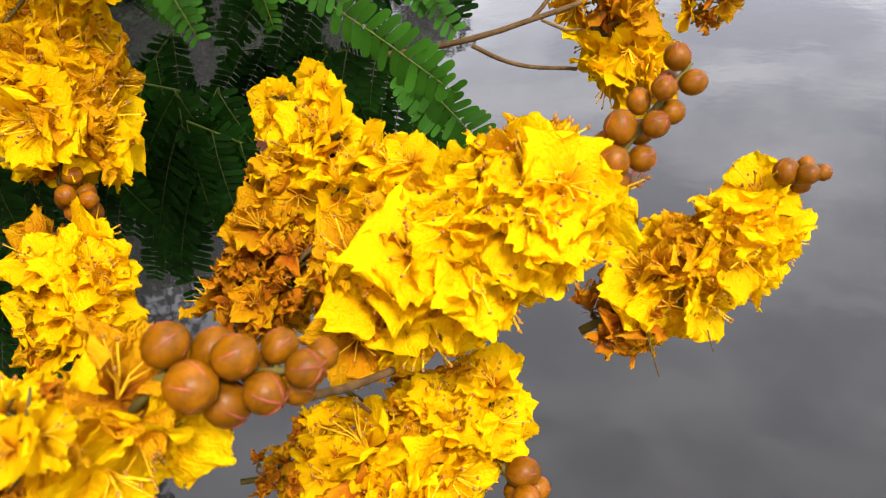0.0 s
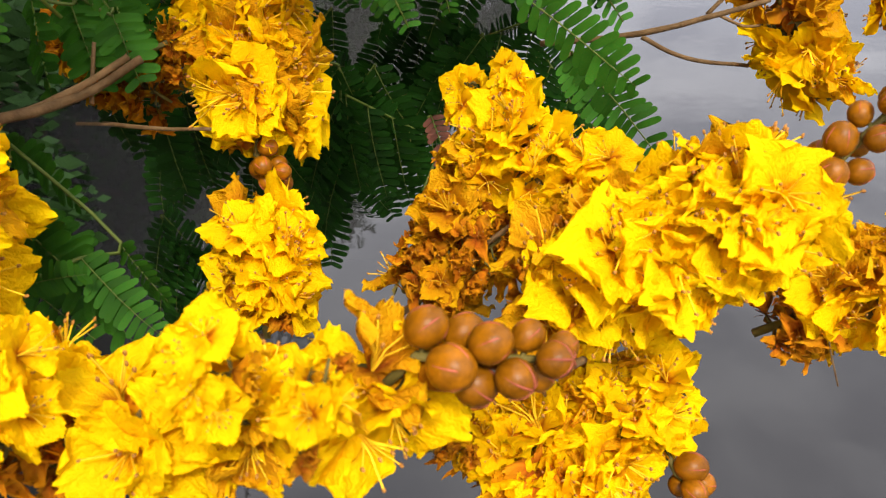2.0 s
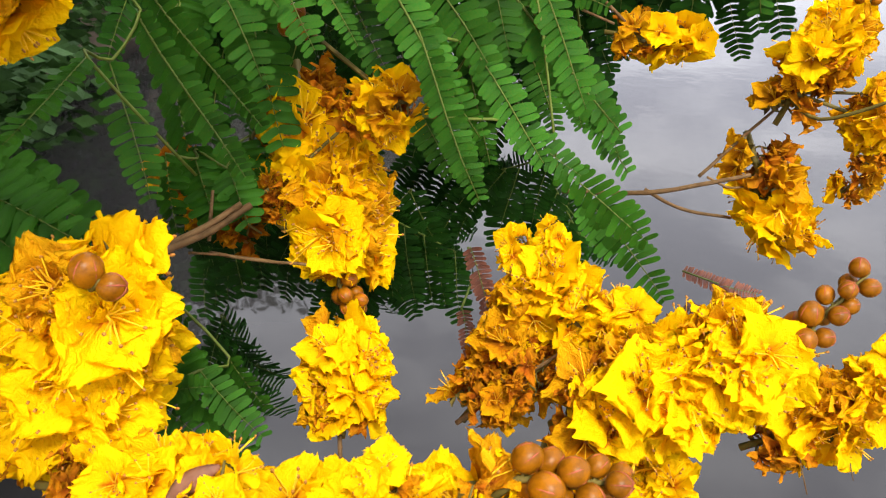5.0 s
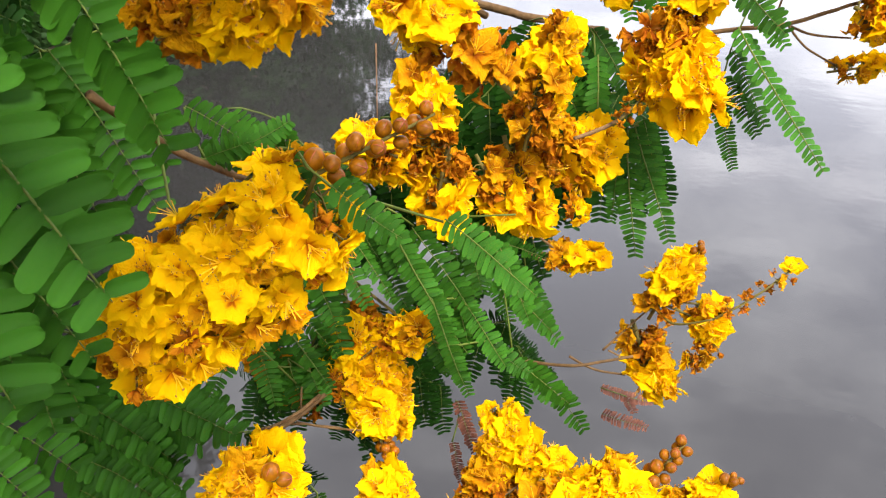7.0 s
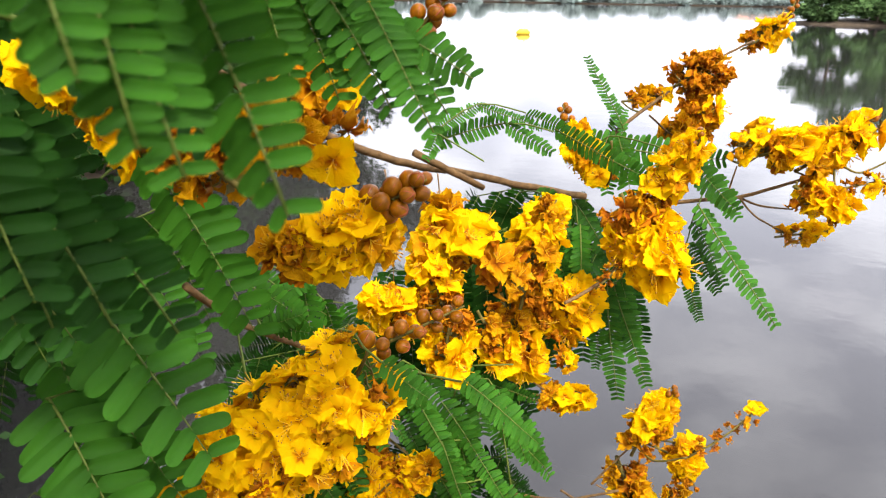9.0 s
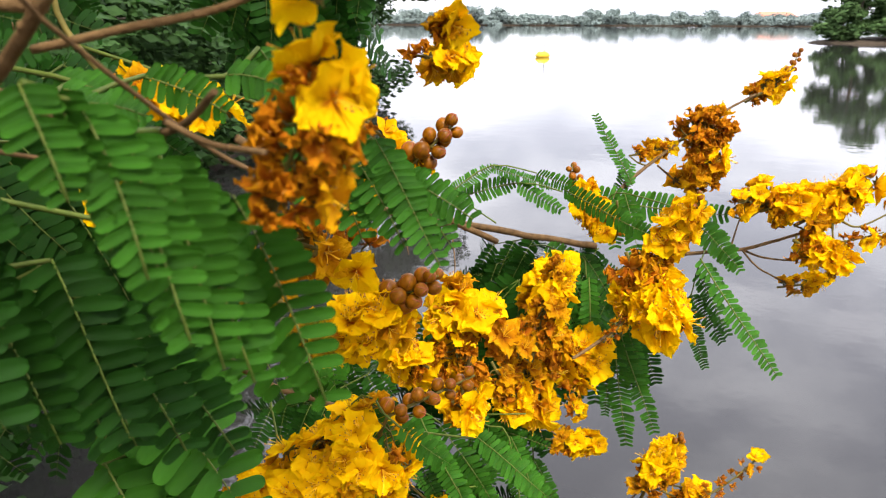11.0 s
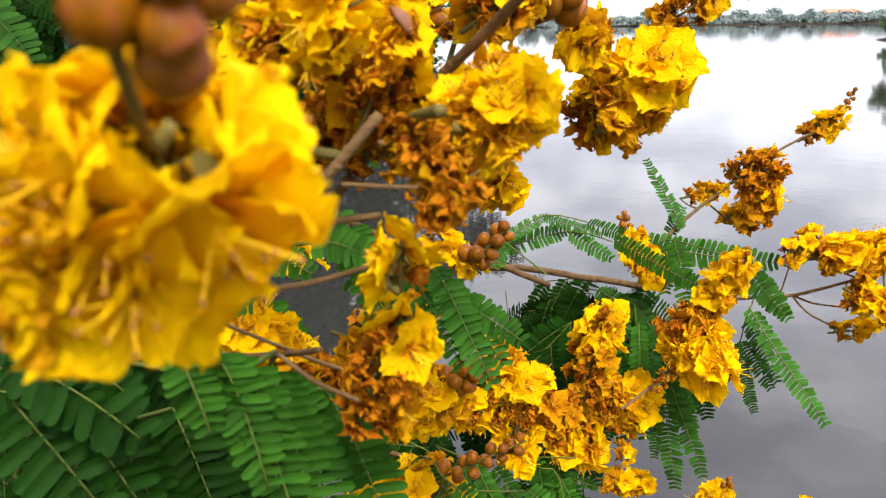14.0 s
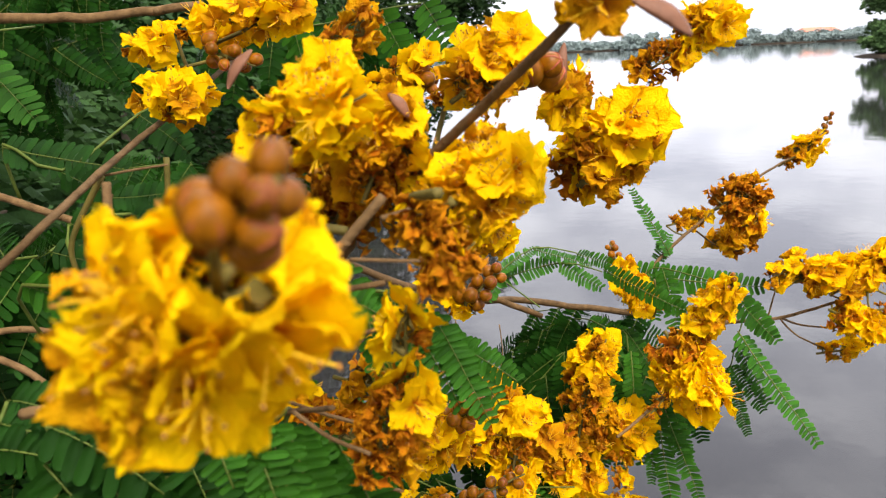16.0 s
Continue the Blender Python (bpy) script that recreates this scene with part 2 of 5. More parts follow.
def smooth_path(pts, steps=5):
    """A rounded line through the points."""
    pts = [Vector(p) for p in pts]
    if len(pts) == 2:
        return [pts[0].lerp(pts[1], i / steps) for i in range(steps + 1)]
    out = []
    for i in range(len(pts) - 1):
        p0, p1, p2, p3 = pts[max(i - 1, 0)], pts[i], pts[i + 1], pts[min(i + 2, len(pts) - 1)]
        for k in range(steps):
            t = k / steps
            out.append(0.5 * ((2 * p1) + (p2 - p0) * t + (2 * p0 - 5 * p1 + 4 * p2 - p3) * t * t + (3 * p1 - p0 - 3 * p2 + p3) * t ** 3))
    out.append(pts[-1])
    return out


def ball(radius, squash=1.0, rings=6, segs=8):
    verts, faces = [(0, 0, radius * squash)], []
    for i in range(1, rings):
        a = math.pi * i / rings
        for k in range(segs):
            b = 2 * math.pi * k / segs
            verts.append((radius * math.sin(a) * math.cos(b), radius * math.sin(a) * math.sin(b), radius * squash * math.cos(a)))
    verts.append((0, 0, -radius * squash))
    for k in range(segs):
        faces.append((0, 1 + k, 1 + (k + 1) % segs))
        for i in range(rings - 2):
            o = 1 + i * segs
            faces.append((o + k, o + segs + k, o + segs + (k + 1) % segs, o + (k + 1) % segs))
        o = 1 + (rings - 2) * segs
        faces.append((o + k, len(verts) - 1, o + (k + 1) % segs))
    return verts, faces


def part(name, me, parent, label="", at=None):
    ob = new(name, me)
    ob.parent = parent
    if at is not None:
        ob.matrix_basis = at
    if label:
        ob["label"] = label
    return ob


# ---- flowers ----
PETAL_LENGTH = 0.0188


def petal(rng, length, width, lift, crumple, nu=15, nv=7):
    """One broad crinkled petal on a narrow claw that leaves the origin along +x and lifts towards +z."""
    verts, uvs = [], []
    seed = Vector((rng.uniform(-50, 50), rng.uniform(-50, 50), rng.uniform(-50, 50)))
    bend = rng.uniform(-0.75, 0.35)
    cup = rng.uniform(-0.10, 0.24)
    phase = rng.uniform(0, 6.28)
    waves = rng.uniform(17, 25)
    margin = [1 - 0.34 * (abs(i / (nu - 1) - 0.5) * 2) ** 2.2 + 0.035 * math.sin(i * 1.3 + phase) + rng.uniform(-0.028, 0.028) for i in range(nu)]
    for j in range(nv):
        v = (j / (nv - 1)) ** 0.9
        w = width * (0.13 + 0.87 * math.sin(0.5 * math.pi * min(1.0, v * 1.42)) ** 1.35)
        if v > 0.62:
            w *= math.sqrt(max(0.0, 1 - 0.72 * ((v - 0.62) / 0.38) ** 2))
        for i in range(nu):
            u = i / (nu - 1) - 0.5
            edge = abs(u) * 2
            rim = max(edge ** 2, v ** 3)
            x = length * v * (1 + (margin[i] - 1) * v)
            y = u * w * (1 + 0.10 * noise.noise(seed + Vector((0, v * 5, 7))))
            q = Vector((x / length * 2.2, y / length * 2.2, 0)) + seed
            zc = crumple * length * (0.34 * noise.noise(q) + 0.17 * noise.noise(q * 2.7) * (0.3 + rim)) * (0.15 + v)
            zc += length * 0.050 * (0.5 + 0.5 * crumple) * math.sin(u * waves + phase + 2.0 * noise.noise(q)) * rim * v
            zc += length * 0.022 * math.sin(u * 44 + 3 * phase + 3.0 * noise.noise(q * 2)) * rim * v
            zc += cup * length * edge * edge * v + 0.26 * length * bend * v * v
            verts.append((x * math.cos(lift) - zc * math.sin(lift), y, x * math.sin(lift) + zc * math.cos(lift)))
            uvs.append((u + 0.5, v))
    faces = [(j * nu + i, j * nu + i + 1, (j + 1) * nu + i + 1, (j + 1) * nu + i) for j in range(nv - 1) for i in range(nu - 1)]
    return verts, faces, uvs


def turned(verts, ang):
    c, s = math.cos(ang), math.sin(ang)
    return [(x * c - y * s, x * s + y * c, z) for x, y, z in verts]


def flower_mesh(seed, stage, nu=15, nv=8):
    """stage 0: open, 1: ageing, 2: withered."""
    rng = random.Random(seed)
    b = Build()
    L = PETAL_LENGTH * (1.0, 0.9, 0.66)[stage]
    turn = rng.uniform(0, 6.28)
    for k in range(5):
        lift = rng.uniform((-0.05, 0.1, 0.2)[stage], (0.75, 1.2, 1.4)[stage])
        v, f, uv = petal(rng, L * rng.uniform(0.88, 1.1), L * rng.uniform((1.0, 0.8, 0.42)[stage], (1.3, 1.1, 0.85)[stage]), lift, (0.42, 0.85, 1.7)[stage], nu, nv)
        b.add(turned(v, turn + k * 1.2566 + rng.uniform(-0.2, 0.2)), f, 0, uv)
    for k in range(7 if stage < 2 else 4):
        ang = rng.uniform(0, 6.28)
        lean = rng.uniform(0.2, 0.7)
        h = L * rng.uniform(0.5, 0.8)
        pts = [(math.cos(ang) * lean * h * t * t, math.sin(ang) * lean * h * t * t, h * t) for t in (0.0, 0.5, 1.0)]
        v, f = tube(pts, [L * 0.022, L * 0.018, L * 0.014], 3, False)
        b.add(v, f, 1)
        v, f = ball(L * 0.030, 1.6, 3, 4)
        b.add([(p[0] + pts[-1][0], p[1] + pts[-1][1], p[2] + pts[-1][2]) for p in v], f, 2)
    for k in range(5):
        v, f, uv = petal(rng, L * 0.5, L * 0.28, -0.35 if stage < 2 else rng.uniform(-0.6, 0.6), 0.3, 3, 4)
        b.add(turned(v, turn + 0.63 + k * 1.2566), f, 3)
    return b.mesh(("open_flower", "ageing_flower", "withered_flower")[stage], [(PETAL, AGEING, WITHERED)[stage], FILAMENT if stage < 2 else WITHERED, ANTHER, GREEN_STEM if stage < 2 else BUD])


FLOWERS = [[flower_mesh(100 * s + i, s) for i in range(n)] for s, n in ((0, 12), (1, 7), (2, 10))]


LARGE_FLOWERS = [[flower_mesh(500 + 100 * s + i, s, 27, 13) for i in range(n)] for s, n in ((0, 7), (1, 4), (2, 3))]


def bud_mesh(seed):
    """A round flower bud whose five sepals meet in raised seams."""
    rng = random.Random(seed)
    b = Build()
    v, f = ball(1.0, rng.uniform(0.95, 1.12), 8, 12)
    v = [Vector(p) * (1 + 0.035 * abs(math.cos(2.5 * math.atan2(p[1], p[0]))) * (p[2] > -0.6)) for p in v]
    b.add(v, f, 0)
    for k in range(5):
        a0 = k * 1.2566
        pts = []
        for i in range(6):
            a = 0.06 + i * 0.34
            pts.append((1.0 * math.sin(a) * math.cos(a0), 1.0 * math.sin(a) * math.sin(a0), 1.03 * math.cos(a)))
        tv, tf = tube(pts, [0.05, 0.085, 0.075, 0.055, 0.035, 0.015], 6, False)
        b.add(tv, tf, 1)
    return b.mesh("bud", [BUD, SEAM])


BUDS = [bud_mesh(900 + i) for i in range(3)]
spike_count = [0]


def flower_spike(base, tip, radius, count, brown, scale, buds, root=None, large=False):
    """A raceme: stalk, flowers set all round it, withered ones towards the base, round buds at the end."""
    spike_count[0] += 1
    rng = random.Random(4000 + spike_count[0])
    base, tip = Vector(base), Vector(tip)
    if buds:
        what = "yellow flower spike ending in round brown buds"
        if brown > 0.3:
            what = "yellow flower spike with withered brown lower flowers and round buds"
    elif brown > 0.8:
        what = "withered ochre-brown flower spike with crumpled petals"
    elif brown > 0.3:
        what = "half-withered flower spike, yellow above and brown below"
    else:
        what = "fresh crinkled bright yellow flower spike on a thin stalk"
    thing = tagged(new("flower_spike"), what, "flower spike", "flower spikes of the tree")
    thing.location = base
    axis = tip - base
    length = axis.length
    way = axis.normalized()
    side = way.cross(Vector((0, 0, 1)) if abs(way.z) < 0.9 else Vector((1, 0, 0))).normalized()
    up = side.cross(way)
    stalk = Build()
    line = [way * (length * t) + side * (0.04 * length * math.sin(t * 4)) for t in (-0.12, 0.2, 0.5, 0.8, 1.0)]
    thick = scale * min(1.0, radius / 0.018)
    v, f = tube(line, [r * thick for r in (0.0016, 0.0015, 0.0013, 0.0011, 0.0008)], 6)
    stalk.add(v, f)
    if root:
        r = Vector(root) - base
        v, f = tube(smooth_path([r, r * 0.5 - way * (0.2 * r.length) - Vector((0, 0, 0.1 * r.length)), line[0]], 5), [0.0010 - 0.00003 * i for i in range(11)], 6)
        stalk.add(v, f)
    golden = 2.39996
    if scale > 1:
        scale *= 0.62
    else:
        scale = min(scale, max(0.34, 0.80 * radius / PETAL_LENGTH))
    reach = max(radius - 0.56 * PETAL_LENGTH * scale, 0.3 * radius)
    count = max(4, int(count * 1.25))
    length = max(length - 0.3 * PETAL_LENGTH * scale, 0.5 * length)
    for k in range(count):
        t = (k + 0.5) / count
        t = min(max(t + rng.uniform(-0.04, 0.04), 0.0), 1.0)
        ang = k * golden + rng.uniform(-0.35, 0.35)
        out = (math.cos(ang) * side + math.sin(ang) * up)
        taper = 0.55 + 0.45 * math.sin(math.pi * min(1, 0.18 + 0.72 * t))
        rr = reach * taper * rng.uniform(0.5, 1.12)
        foot = way * (length * t)
        place = foot + out * rr + way * rng.uniform(-0.12, 0.15) * radius
        face = (out + way * rng.uniform(0.1, 0.6) + Vector((rng.uniform(-.4, .4), rng.uniform(-.4, .4), rng.uniform(-.3, .5)))).normalized()
        old = t < brown + rng.uniform(-0.12, 0.16) or rng.random() < 0.03 + brown * 0.12
        stage = 2 if old and rng.random() < 0.78 else 1 if old or rng.random() < 0.18 else 0
        me = rng.choice((LARGE_FLOWERS if large else FLOWERS)[stage])
        s = scale * rng.uniform(0.82, 1.12)
        rot = face.to_track_quat('Z', 'Y') @ Euler((0, 0, rng.uniform(0, 6.28))).to_quaternion()
        part(("flower", "ageing_flower", "withered_flower")[stage], me, thing, ("", "amber ageing flower", "crumpled brown withered flower")[stage], Matrix.LocRotScale(place, rot, (s, s, s)))
        v, f = tube([foot, foot.lerp(place, 0.55) - way * 0.001, place], [0.0007 * scale, 0.0006 * scale, 0.0007 * scale], 4, False)
        stalk.add(v, f)
    if buds:
        b0, b1, nb, br = Vector(buds[0]) - base, Vector(buds[1]) - base, buds[2], buds[3]
        baxis = b1 - b0
        bway = baxis.normalized()
        bs = bway.cross(Vector((0.3, 0.9, 0.1))).normalized()
        bu = bs.cross(bway)
        v, f = tube([way * length * 0.9, b0, b0.lerp(b1, 0.5), b1], [br * 0.3, br * 0.28, br * 0.24, br * 0.15], 6)
        stalk.add(v, f)
        for k in range(nb):
            t = (k + 0.3) / nb
            ang = k * golden + 0.4
            out = math.cos(ang) * bs + math.sin(ang) * bu
            size = br * (1.08 - 0.3 * t) * rng.uniform(0.85, 1.1)
            spread = br * (1.35 if nb > 6 else 1.05) * (1.1 - 0.45 * t)
            place = b0 + baxis * t + out * spread + bway * br * 0.2
            rot = (out * 0.8 + bway).normalized().to_track_quat('Z', 'Y')
            part("bud", BUDS[k % 3], thing, "round brown bud with reddish seams", Matrix.LocRotScale(place, rot, (size, size, size)))
            v, f = tube([b0 + baxis * t, place], [br * 0.16, br * 0.2], 4, False)
            stalk.add(v, f)
    part("stalk", stalk.mesh("stalk", [GREEN_STEM]), thing, "thin brownish green stalk")
    return thing


# ---- twigs ----
def twig(points, r0, r1):
    line = smooth_path(points, 6)
    n = len(line)
    radii = [(r0 + (r1 - r0) * i / (n - 1)) * (1 + 0.10 * noise.noise(Vector((i * 0.7, r0 * 900, 3)))) for i in range(n)]
    base = line[0].copy()
    wob = [p - base + Vector((noise.noise(p * 90), noise.noise(p * 90 + Vector((5, 0, 0))), noise.noise(p * 90 + Vector((0, 5, 0))))) * r0 * 0.35 for p in line]
    b = Build()
    v, f = tube(wob, radii, 9)
    b.add(v, f)
    rng = random.Random(int(abs(base.x * 7919 + base.z * 104729) * 1000) % 100003)
    for k in range(2, n - 2, 4):
        # leaf scars and small knots
        v, f = ball(radii[k] * 1.05, 0.8, 4, 6)
        off = Vector((rng.uniform(-1, 1), rng.uniform(-1, 1), rng.uniform(-1, 1))).normalized() * radii[k] * 0.35
        b.add([Vector(p) + wob[k] + off for p in v], f)
    ob = new("twig", b.mesh("twig", [BARK]))
    ob.location = base
    return tagged(ob, "knotted grey-brown twig of the flowering tree" if r0 > 0.0008 else "thin brown side twig bearing flowers", "twig", "twigs of the tree")


# ---- leaves ----
def pinna_mesh(seed, pairs, ratio, stuff_name="pinna"):
    """A feather of paired leaflets along +x, one unit long; ratio: leaflet length to the pinna's length."""
    rng = random.Random(seed)
    b = Build()
    sag = rng.uniform(0.02, 0.10)
    line = [(t, 0.03 * math.sin(t * 3 + seed), -sag * t * t) for t in (0, 0.25, 0.5, 0.75, 1.0)]
    v, f = tube(line, [0.007, 0.0065, 0.006, 0.005, 0.003], 5)
    b.add([(x, y, z) for x, y, z in v], f, 1)
    pitch = 1.0 / pairs
    for k in range(pairs):
        t = (k + 0.6) / pairs
        cx, cy, cz = t, 0.03 * math.sin(t * 3 + seed), -sag * t * t
        size = ratio * (0.72 + 0.4 * math.sin(math.pi * min(1, t * 0.85 + 0.12))) * (1 if t < 0.86 else 0.8)
        for sgn in (-1, 1):
            if rng.random() < 0.025:
                continue
            ang = sgn * (rng.gauss(1.28, 0.06) - 0.25 * max(0, t - 0.75))
            tilt = sgn * rng.gauss(0.18, 0.14)
            droop = rng.gauss(-0.10, 0.10)
            ln = size * rng.uniform(0.9, 1.08)
            wd = min(ln * 0.40, pitch * 0.88)
            ca, sa = math.cos(ang), math.sin(ang)
            vs, uv = [], []
            for i, (s, w) in enumerate(((0.0, 0.42), (0.09, 0.86), (0.36, 1.0), (0.74, 1.0), (0.93, 0.76), (1.0, 0.30))):
                for j in (-1, 0, 1):
                    lx, ly = s * ln, j * 0.5 * wd * w
                    lz = droop * ln * s * s + tilt * ly + (0.10 * abs(ly)) + 0.004 * rng.uniform(-1, 1) * ratio
                    vs.append((cx + lx * ca - ly * sa, cy + lx * sa + ly * ca, cz + lz))
                    uv.append((0.5 + j * 0.5, s))
            fs = []
            for i in range(5):
                for j in range(2):
                    q = (i * 3 + j, i * 3 + j + 1, i * 3 + j + 4, i * 3 + j + 3)
                    fs.append(q)
            b.add(vs, fs, 0, uv)
    return b


def leaflet_mesh(seed):
    """One oblong leaflet along +x, one unit long and one wide, slightly cupped."""
    rng = random.Random(seed)
    b = Build()
    vs, uv, fs = [], [], []
    droop, skew = rng.uniform(-0.16, 0.04), rng.uniform(-0.04, 0.04)
    for s, w in ((0.0, 0.34), (0.06, 0.80), (0.2, 0.98), (0.45, 1.0), (0.72, 1.0), (0.88, 0.88), (0.97, 0.55), (1.0, 0.16)):
        for j in (-1, -0.5, 0, 0.5, 1):
            ly = j * 0.5 * w
            vs.append((s, ly + skew * math.sin(s * 3), droop * s * s + 0.05 * abs(j) - (0.012 if j == 0 else 0) + 0.01 * math.sin(s * 9 + seed)))
            uv.append((0.5 + j * 0.5, s))
    for i in range(7):
        for j in range(4):
            fs.append((i * 5 + j, i * 5 + j + 1, i * 5 + j + 6, i * 5 + j + 5))
    b.add(vs, fs, 0, uv)
    return b


LEAFLETS = [[leaflet_mesh(60 + i).mesh("leaflet", [mt]) for i in range(5)] for mt in (LEAFLET, LEAFLET_SHADED)]


def fine_pinna(thing, at, length, leaflet, dark, rng, up):
    """A rib with every leaflet as a piece of its own."""
    arch = up * (4 * length * rng.uniform(0.03, 0.11))
    off = rng.uniform(0, 6)

    def spot(t):
        return Vector((t * length, 0.02 * length * math.sin(t * 3 + off), 0)) + arch * (t * (1 - t))

    b = Build()
    v, f = tube([spot(t) for t in (0, 0.2, 0.4, 0.6, 0.8, 1.0)], [max(0.00022, leaflet * k) for k in (0.032, 0.03, 0.027, 0.023, 0.018, 0.012)], 6)
    b.add(v, f)
    rib = part("pinna", b.mesh("pinna", [RIB]), thing, "", at)
    pairs = max(5, min(26, round(length / (leaflet * 0.375))))
    for k in range(pairs):
        t = (k + 0.6) / pairs
        size = leaflet * (0.76 + 0.36 * math.sin(math.pi * min(1, t * 0.85 + 0.12))) * (1 if t < 0.86 else 0.82)
        for sgn in (-1, 1):
            if rng.random() < 0.02:
                continue
            ln = size * rng.uniform(0.9, 1.08)
            wd = min(ln * 0.43, length / pairs * 0.98)
            ang = sgn * (rng.gauss(1.28, 0.07) - 0.3 * max(0, t - 0.75))
            rot = Euler((sgn * rng.gauss(0.16, 0.13), rng.gauss(0.12, 0.15), ang), 'XYZ').to_quaternion()
            part("leaflet", rng.choice(LEAFLETS[dark]), rib, "", Matrix.LocRotScale(spot(t), rot, (ln, wd, ln)))


PINNA_CACHE = {}


def pinna_for(length, leaflet, dark, rng):
    ratio = round(min(max(leaflet / length, 0.10), 0.62) * 20) / 20
    pairs = max(4, min(26, round(1.0 / (ratio * 0.375))))
    key = (ratio, dark, rng.randrange(3))
    if key not in PINNA_CACHE:
        b = pinna_mesh(len(PINNA_CACHE) * 7 + 11, pairs, ratio)
        PINNA_CACHE[key] = b.mesh("pinna", [(LEAFLET, LEAFLET_SHADED, DRY_LEAF)[dark], RIB])
    return PINNA_CACHE[key]


leaf_count = [0]
VIEW_SIDE = Vector((-0.30, -0.80, 0.52)).normalized()


def leaf(pinnae, dark=False, dry=False, fine=False, root=None):
    """A twice-feathered leaf: a midrib with pinnae, each a feather of leaflets."""
    leaf_count[0] += 1
    rng = random.Random(7000 + leaf_count[0])
    base = Vector(pinnae[0][0])
    thing = tagged(new("leaf"), "dried reddish-brown feathery leaf hanging from a twig" if dry else "feathery compound leaf, shade put into its deep green" if dark else "fresh green feathery compound leaf with paired oblong leaflets", "leaf", "leaves of the tree")
    thing.location = base
    feet = []
    rows = [(Vector(p0), Vector(p1), (0.95 if fine else 0.88) * leaflet) for p0, p1, leaflet in pinnae]
    if len(rows) > 2 and fine:
        # a feather between each two neighbours
        rows += [((a[0] + b[0]) / 2 + Vector((0, 0.002, 0)), (a[1] + b[1]) / 2 + Vector((0, 0.003, -0.002)), (a[2] + b[2]) / 2)
                 for a, b in zip(rows, rows[1:]) if (a[0] - b[0]).length < 0.045 and 2.0 * a[2] < (a[1] - b[1]).length < 0.05]
    for p0, p1, leaflet in rows:
        feet.append(p0)
        way = (p1 - p0)
        length = way.length
        x = way.normalized()
        hint = (VIEW_SIDE + Vector((rng.uniform(-.5, .5), rng.uniform(-.4, .4), rng.uniform(-.5, .4)))).normalized()
        zax = (hint - x * hint.dot(x)).normalized()
        y = zax.cross(x)
        rot = Matrix((x, y, zax)).transposed().to_quaternion()
        if fine:
            fine_pinna(thing, Matrix.LocRotScale(p0 - base, rot, (1, 1, 1)), length, leaflet, int(dark), rng, rot.inverted() @ Vector((0, 0, 1)))
            continue
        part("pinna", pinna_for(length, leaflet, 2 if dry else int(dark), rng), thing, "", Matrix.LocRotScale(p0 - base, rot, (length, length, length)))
    if root:
        feet.insert(0, Vector(root))
    if len(feet) > 1:
        far = max(feet, key=lambda q: (q - feet[0]).length)
        order = sorted(feet, key=lambda q: (q - feet[0]).dot(far - feet[0]))
        v, f = tube([q - base for q in smooth_path(order, 3)], [0.0006] * (len(smooth_path(order, 3))), 5)
        b = Build()
        b.add(v, f)
        part("midrib", b.mesh("midrib", [RIB]), thing, "slender olive midrib")
    return thing


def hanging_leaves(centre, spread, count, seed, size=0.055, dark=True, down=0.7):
    """Compound leaves that hang among each other round a place; dark ones take the shade-coloured leaflets."""
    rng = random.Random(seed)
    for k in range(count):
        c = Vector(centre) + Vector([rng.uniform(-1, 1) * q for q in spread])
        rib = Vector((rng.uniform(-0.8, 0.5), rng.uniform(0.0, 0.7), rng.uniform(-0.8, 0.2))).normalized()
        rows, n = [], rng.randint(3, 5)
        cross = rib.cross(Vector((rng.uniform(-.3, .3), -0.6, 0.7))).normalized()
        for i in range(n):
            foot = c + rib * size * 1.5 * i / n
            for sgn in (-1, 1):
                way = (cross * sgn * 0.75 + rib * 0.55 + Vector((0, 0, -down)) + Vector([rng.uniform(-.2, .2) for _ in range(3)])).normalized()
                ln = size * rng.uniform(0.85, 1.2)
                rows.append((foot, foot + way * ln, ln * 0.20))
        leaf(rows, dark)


def seed_pod(base, tip, width):
    """A flat dry pod, pointed at both ends."""
    base, tip = Vector(base), Vector(tip)
    way = tip - base
    ln = way.length
    x = way.normalized()
    z = (VIEW_SIDE - x * VIEW_SIDE.dot(x)).normalized()
    y = z.cross(x)
    b = Build()
    rows = 9
    vs, fs = [], []
    for i in range(rows):
        t = i / (rows - 1)
        w = 0.5 * width * math.sin(math.pi * (0.04 + 0.92 * t)) ** 0.75
        thick = 0.22 * w
        bow = z * (0.08 * ln * math.sin(math.pi * t)) + y * (0.05 * ln * math.sin(math.pi * t))
        for a, c in ((-1, 0), (-0.5, 1), (0.5, 1), (1, 0), (0.5, -1), (-0.5, -1)):
            vs.append(x * ln * t + y * a * w + z * c * thick * (1 + 0.25 * math.sin(t * 22)) + bow)
    for i in range(rows - 1):
        for k in range(6):
            fs.append((i * 6 + k, i * 6 + (k + 1) % 6, (i + 1) * 6 + (k + 1) % 6, (i + 1) * 6 + k))
    b.add(vs, fs + [tuple(range(6)), tuple(range((rows - 1) * 6, rows * 6))])
    ob = new("seed_pod", b.mesh("seed_pod", [POD]))
    ob.location = base
    return tagged(ob, "flat pointed brown seed pod among the flowers", "seed pod", "seed pods of the tree")


